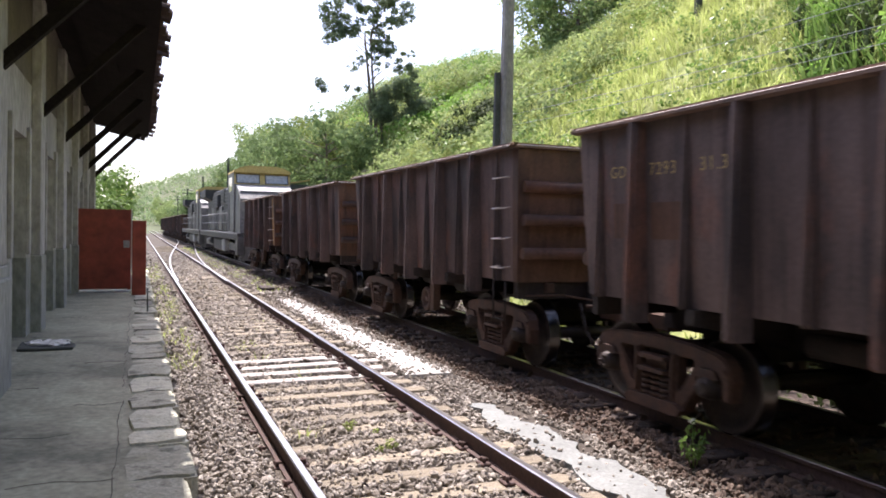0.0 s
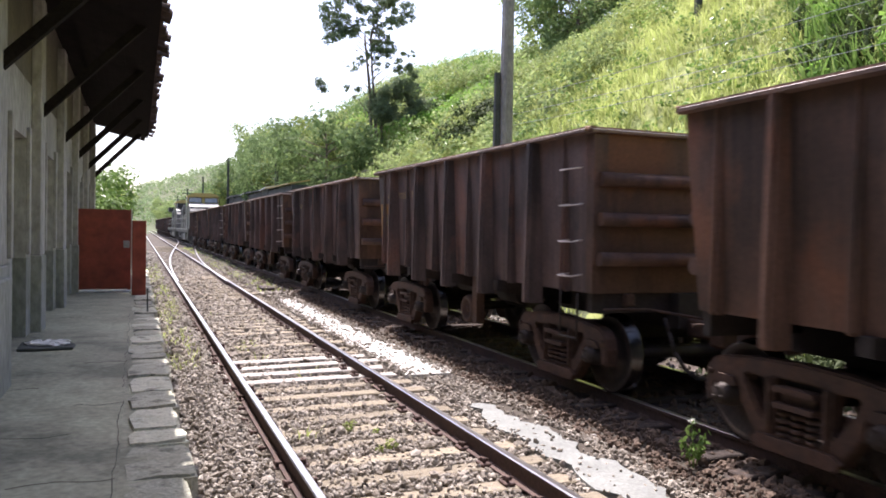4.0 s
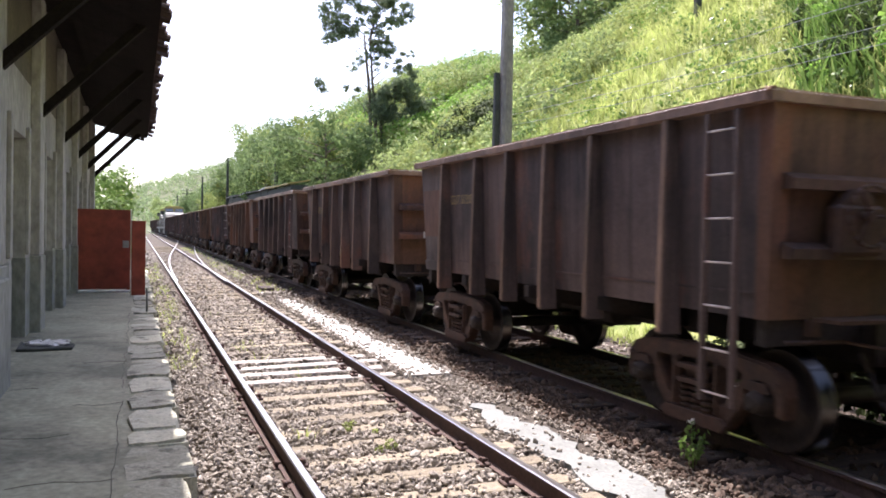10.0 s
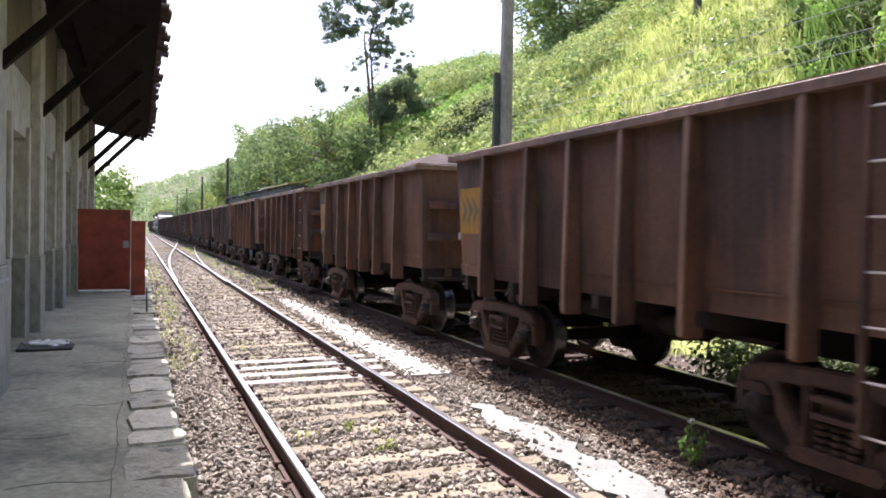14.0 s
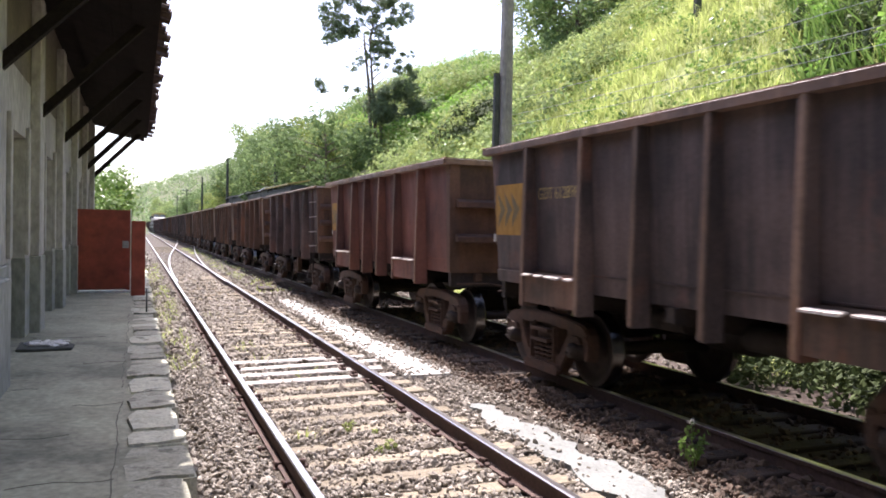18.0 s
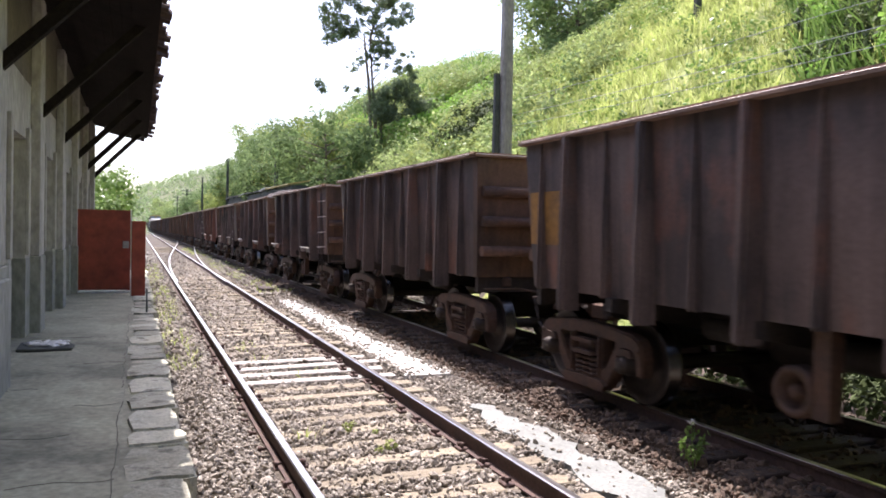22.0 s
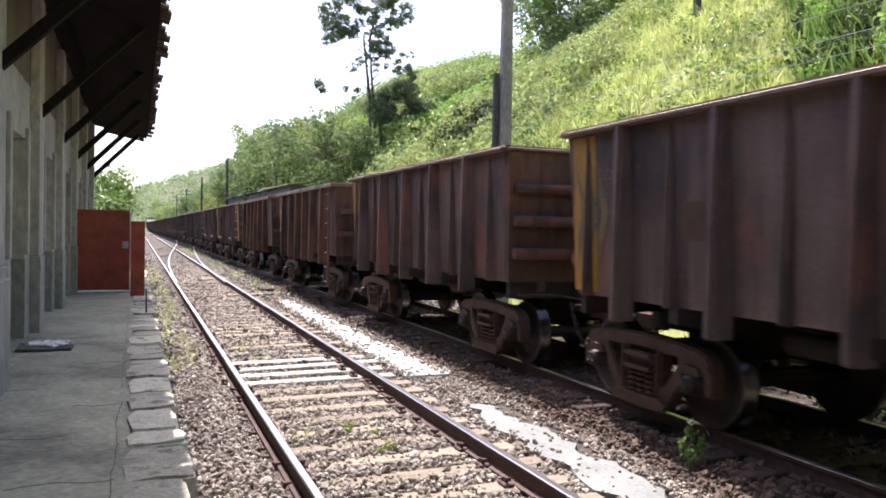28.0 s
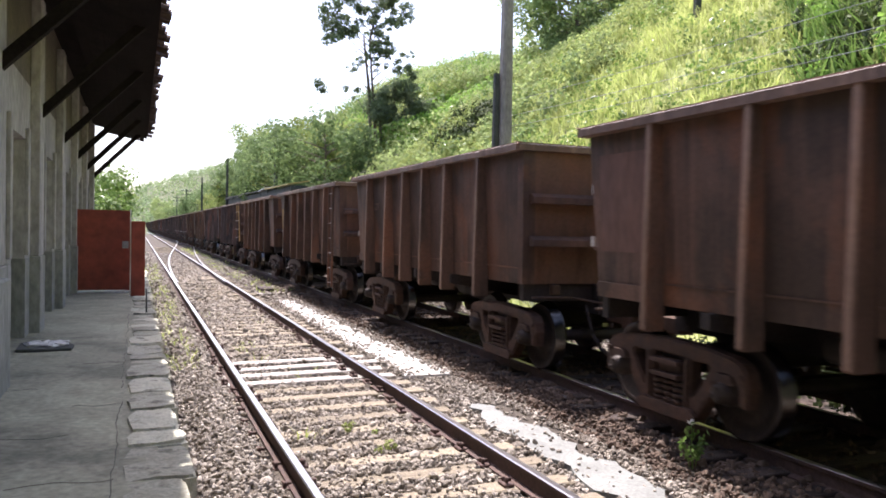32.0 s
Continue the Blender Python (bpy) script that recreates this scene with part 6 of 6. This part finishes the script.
# broken bushes on the upper slope, bright and dark by turns, and along the edge of the grass
for mt, seed, lab in ((M_LUSH, 1.0, "lime green bushes on the upper slope"), (M_LEAFPALE, 2.0, "yellow-green bushes on the upper slope"), (M_LEAFDEEP, 3.0, "dark green bushes on the upper slope")):
    x, y, z = on_hill(420, 17, 38, 52, 92, lambda x, y: (y > 1.85 * x) & (wob(x, y, 4.0, seed) > 0.25))
    tagged(foliage("upper_scrub", [(a, b, c + 0.7, r_.uniform(0.7, 1.5), 0.85) for a, b, c in zip(x, y, z)], 150 * len(x), 0.30, mt, None, 0.7), lab, "scrub", kind="stuff")
for mt, seed, n, lab in ((M_LEAFPALE, 4.0, 260, "olive shrubs at the edge of the hill grass"), (M_LEAF, 5.0, 200, "green shrubs at the edge of the hill grass"), (M_LEAFDEEP, 6.0, 150, "dark shrubs at the edge of the hill grass")):
    x, y, z = on_hill(n, 12.5, 23, 25.5, 44, lambda x, y: (y > 25.5 + 2.5 * wob(x, y, 3.0, seed)) & (wob(x, y, 2.2, seed) > -0.1))
    tagged(foliage("edge_scrub", [(a, b, c + 0.25, r_.uniform(0.25, 0.75), 0.9) for a, b, c in zip(x, y, z)], 130 * len(x), 0.15, mt, None, 0.6), lab, "scrub", kind="stuff")
# lush bright bushes near the top of the slope and a dark hollow under them
lush = [(r_.uniform(19, 26), r_.uniform(47, 66)) for _ in range(90)]
lush = [(a, b) for a, b in lush if 2.1 * a - 1 < b < 2.75 * a + 2]
tagged(foliage("lush_scrub", [(a, b, float(ground_z(a, b)) + 0.4, r_.uniform(0.5, 1.2), 0.9) for a, b in lush], 260 * len(lush), 0.24, M_LUSH, None, 0.7), "lush bright green bushes on the hillside", "scrub", kind="stuff")
# The hollow's shade is in the leaf colour of these clumps.
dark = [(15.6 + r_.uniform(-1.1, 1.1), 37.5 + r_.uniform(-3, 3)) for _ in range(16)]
tagged(foliage("shaded_scrub", [(a, b, float(ground_z(a, b)) + 0.5, r_.uniform(0.4, 0.8), 0.9) for a, b in dark], 4200, 0.20, M_LEAFSHADE), "dark shaded scrub in a hollow of the slope", "scrub", kind="stuff")
# far woods on the hills ahead
x, y, z = on_hill(2600, -120, 190, 200, 640, lambda x, y: ground_z(x, y) > 2.5)
specs = [(a, b, c + 1.0, r_.uniform(2.5, 5.5), 0.8) for a, b, c in zip(x, y, z)]
tagged(foliage("far_woods", specs, 85000, 1.2, M_FAR), "distant wooded hills beyond the railway", "woods", kind="stuff")


def blades(x, y, z, h, lean, width, per):
    """Tufts of bent grass blades, each a tapering strip of two segments."""
    n = len(x) * per
    X, Y, Z, Hh = (np.repeat(a, per) for a in (x, y, z, h))
    a = rng.uniform(0, 2 * np.pi, n)
    d = np.stack([np.cos(a), np.sin(a), np.zeros(n)], 1)
    s = np.stack([-np.sin(a), np.cos(a), np.zeros(n)], 1) * (width * rng.uniform(0.6, 1.3, n))[:, None]
    Hh = Hh * rng.uniform(0.55, 1.15, n)
    b = np.stack([X, Y, Z - 0.05], 1) + d * rng.uniform(0, 0.14, n)[:, None]
    l = (lean * rng.uniform(0.3, 1.4, n) * Hh)[:, None]
    m1 = b + d * l * 0.35 + np.array([0, 0, 1]) * (Hh * 0.62)[:, None]
    tip = b + d * l + np.array([0, 0, 1]) * (Hh * 0.92)[:, None]
    v = np.stack([b - s, b + s, m1 + s * 0.8, m1 - s * 0.8, tip], 1)
    k = 5 * np.arange(n)
    f = [(i, i + 1, i + 2, i + 3) for i in k.tolist()] + [(i + 3, i + 2, i + 4) for i in k.tolist()]
    return v.reshape(-1, 3), f


def raw_mixed(name, v, f, m):
    me = bpy.data.meshes.new(name)
    me.from_pydata(np.asarray(v).tolist(), [], f)
    me.materials.append(m)
    return me


x, y, z = on_hill(32000, 9.6, 30, 5, 60, lambda x, y: (y < 2.1 * x + 7) & (y > 0.45 * x))
v, f = blades(x, y, z, rng.uniform(0.25, 0.7, len(x)), 0.75, 0.014, 7)
tagged(part("hill_grass", raw_mixed("hill_grass", v, f, M_GRASS), None), "tall sunlit yellow-green grass covering the hillside", "grass", kind="stuff")
x, y, z = on_hill(3000, 8.2, 11.0, 8, 60)
v, f = blades(x, y, z, rng.uniform(0.15, 0.4, len(x)), 0.6, 0.012, 7)
tagged(part("lineside_grass", raw_mixed("lineside_grass", v, f, M_GRASS), None), "short grass at the foot of the hillside", "grass", kind="stuff")
# weeds added behind the ore line, leaf colour dark to deepen the shade there
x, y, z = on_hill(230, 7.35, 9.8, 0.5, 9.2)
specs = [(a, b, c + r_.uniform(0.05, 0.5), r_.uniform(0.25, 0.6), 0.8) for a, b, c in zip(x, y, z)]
tagged(foliage("ditch_weeds", specs, 12000, 0.10, M_LEAFSHADE, None, 0.6), "added weeds coloured dark for the shade behind the train", "weeds", kind="stuff")
# weeds scattered in the hill grass
x, y, z = on_hill(760, 11, 28, 8, 50, lambda x, y: (y < 2.1 * x + 4))
specs = [(a, b, c + 0.45, r_.uniform(0.25, 0.55), 0.9) for a, b, c in zip(x, y, z)]
tagged(foliage("hill_weeds", specs, 26000, 0.12, M_LEAFBROAD, None, 0.7), "broad-leaved weeds growing among the hill grass", "weeds", kind="stuff")
# tall cane-like plants
x, y, z = on_hill(420, 12.5, 20, 9, 19, lambda x, y: y < 1.02 * x + 0.6 * wob(x, y, 2))
v, f = blades(x, y, z, rng.uniform(0.9, 1.8, len(x)), 0.6, 0.030, 9)
tagged(part("cane_thicket", raw_mixed("cane_thicket", v, f, M_LEAFBROAD), None), "tall cane-like plants with long arching leaves", "canes", kind="stuff")
# Dark set paints shaded gaps between the canes; bright set is plain foliage.
for mt, n, lab in ((M_LEAFSHADE, 70, "broad-leaved plants coloured dark as shaded gaps among the canes"), (M_LUSH, 34, "bright broad-leaved plants among the canes")):
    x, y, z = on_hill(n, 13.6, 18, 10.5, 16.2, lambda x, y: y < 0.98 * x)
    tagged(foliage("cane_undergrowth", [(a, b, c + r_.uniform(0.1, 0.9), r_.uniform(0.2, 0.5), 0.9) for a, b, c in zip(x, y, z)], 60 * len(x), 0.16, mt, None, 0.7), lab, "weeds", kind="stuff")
# lush plants beyond the end of the station
x, y = rng.uniform(-5.5, -0.7, 46), rng.uniform(36, 50, 46)
specs = [(a, b, r_.uniform(0.5, 4.4), r_.uniform(0.6, 1.1), 0.9) for a, b in zip(x, y)]
bushes = thing("garden_bush", "lush bright green bush growing beyond the platform", "bush")
foliage("leaves", specs, 12000, 0.24, M_LEAFBROAD, bushes)
for a, b, c, _, _ in specs[::3]:
    part("stem", rod(bmesh.new(), (a * 0.9, b, -0.2), (a, b, c), 0.05, n=5, r2=0.02), M_BARK, bushes)

# grass tufts along the near line and the weed by the ore line
x, y = np.concatenate([rng.uniform(0.36, 0.85, 300) ** 1.25, rng.uniform(3.5, 4.5, 300), rng.uniform(1.5, 2.6, 14)]), np.concatenate([11 + 30 * rng.random(300) ** 1.3, 24 + 50 * rng.random(300), rng.uniform(7, 20, 14)])
v, f = blades(x, y, ground_z(x, y) + 0.02, rng.uniform(0.06, 0.2, len(x)), 0.7, 0.009, 9)
tagged(part("track_grass", raw_mixed("track_grass", v, f, M_GRASS), None), "small grass tufts growing in the ballast", "grass", kind="stuff")
specs = [(2.02 + r_.uniform(-0.12, 0.15), b, 0.04, r_.uniform(0.03, 0.075), 0.7) for b in (6.7, 6.8, 7.3, 7.45, 7.6, 7.7)]
tagged(foliage("ballast_weeds", specs, 200, 0.032, M_LEAFPALE, None, 0.6), "small yellow-green weeds sprouting between the rails", "weeds", kind="stuff")
weed = thing("flowering_weed", "small green weed with pale flowers growing in dark ballast", "weed", m=pose(4.42, 5.42, 0.03))
tips = [(-0.10, 0.02, 0.22), (0.02, 0.05, 0.34), (0.08, -0.04, 0.27), (-0.04, -0.06, 0.16), (0.12, 0.05, 0.18)]
for p in tips:
    part("stem", rod(bmesh.new(), (p[0] * 0.2, p[1] * 0.2, -0.02), p, 0.005, n=5, r2=0.003), M_LEAFBROAD, weed)
v, f = leaf_cloud(np.concatenate([np.array(p) * k + rng.normal(scale=0.022, size=(8, 3)) for p in tips for k in (0.5, 0.75, 0.95)]), 0.055, aspect=0.6)
part("leaves", raw("leaves", v, f, [M_LEAFBROAD]), None, weed)
v, f = leaf_cloud(np.array([0.02, 0.05, 0.37]) + rng.normal(scale=0.014, size=(14, 3)), 0.04, aspect=0.9)
part("flower", raw("flower", v, f, [M_WHITE]), None, weed, "pale white flower head")
# splintered timber lying between the lines
junk = thing("old_timber", "broken dark timber offcuts lying on the ballast", "timber", m=pose(3.95, 25.3, 0.03))
part("block", B(-0.35, 0.05, -0.6, 0.5, 0, 0.16, bev=0.02), M_TIEDARK, junk)
part("plank", B(-0.55, 0.3, -1.3, -0.9, 0, 0.06, bev=0.01), M_TIEPALE, junk, "pale weathered plank")


# ---- the train runs ----
def motions():
    times = [0.0, 2.0, 4.0, 6.0, 8.0, 10.0, 12.0, 14.0, 16.0, 18.0, 20.0, 22.0, 24.0, 26.0, 28.0, 30.0, 32.0]
    for ob, lead in moving:
        walk(ob, [(t, on_line(front_of_train(t) + lead)) for t in times])
    fine = [k / 15 for k in range(481)]
    for ob, lead in moving:
        for w in ob.children_recursive:
            if w.name.split(".")[0] == "wheelset":
                x, y, z = w.matrix_basis.translation
                walk(w, [(t, pose(x, y, z, -math.degrees((front_of_train(t) - front_of_train(0)) / WHEEL_R))) for t in fine])


motions()
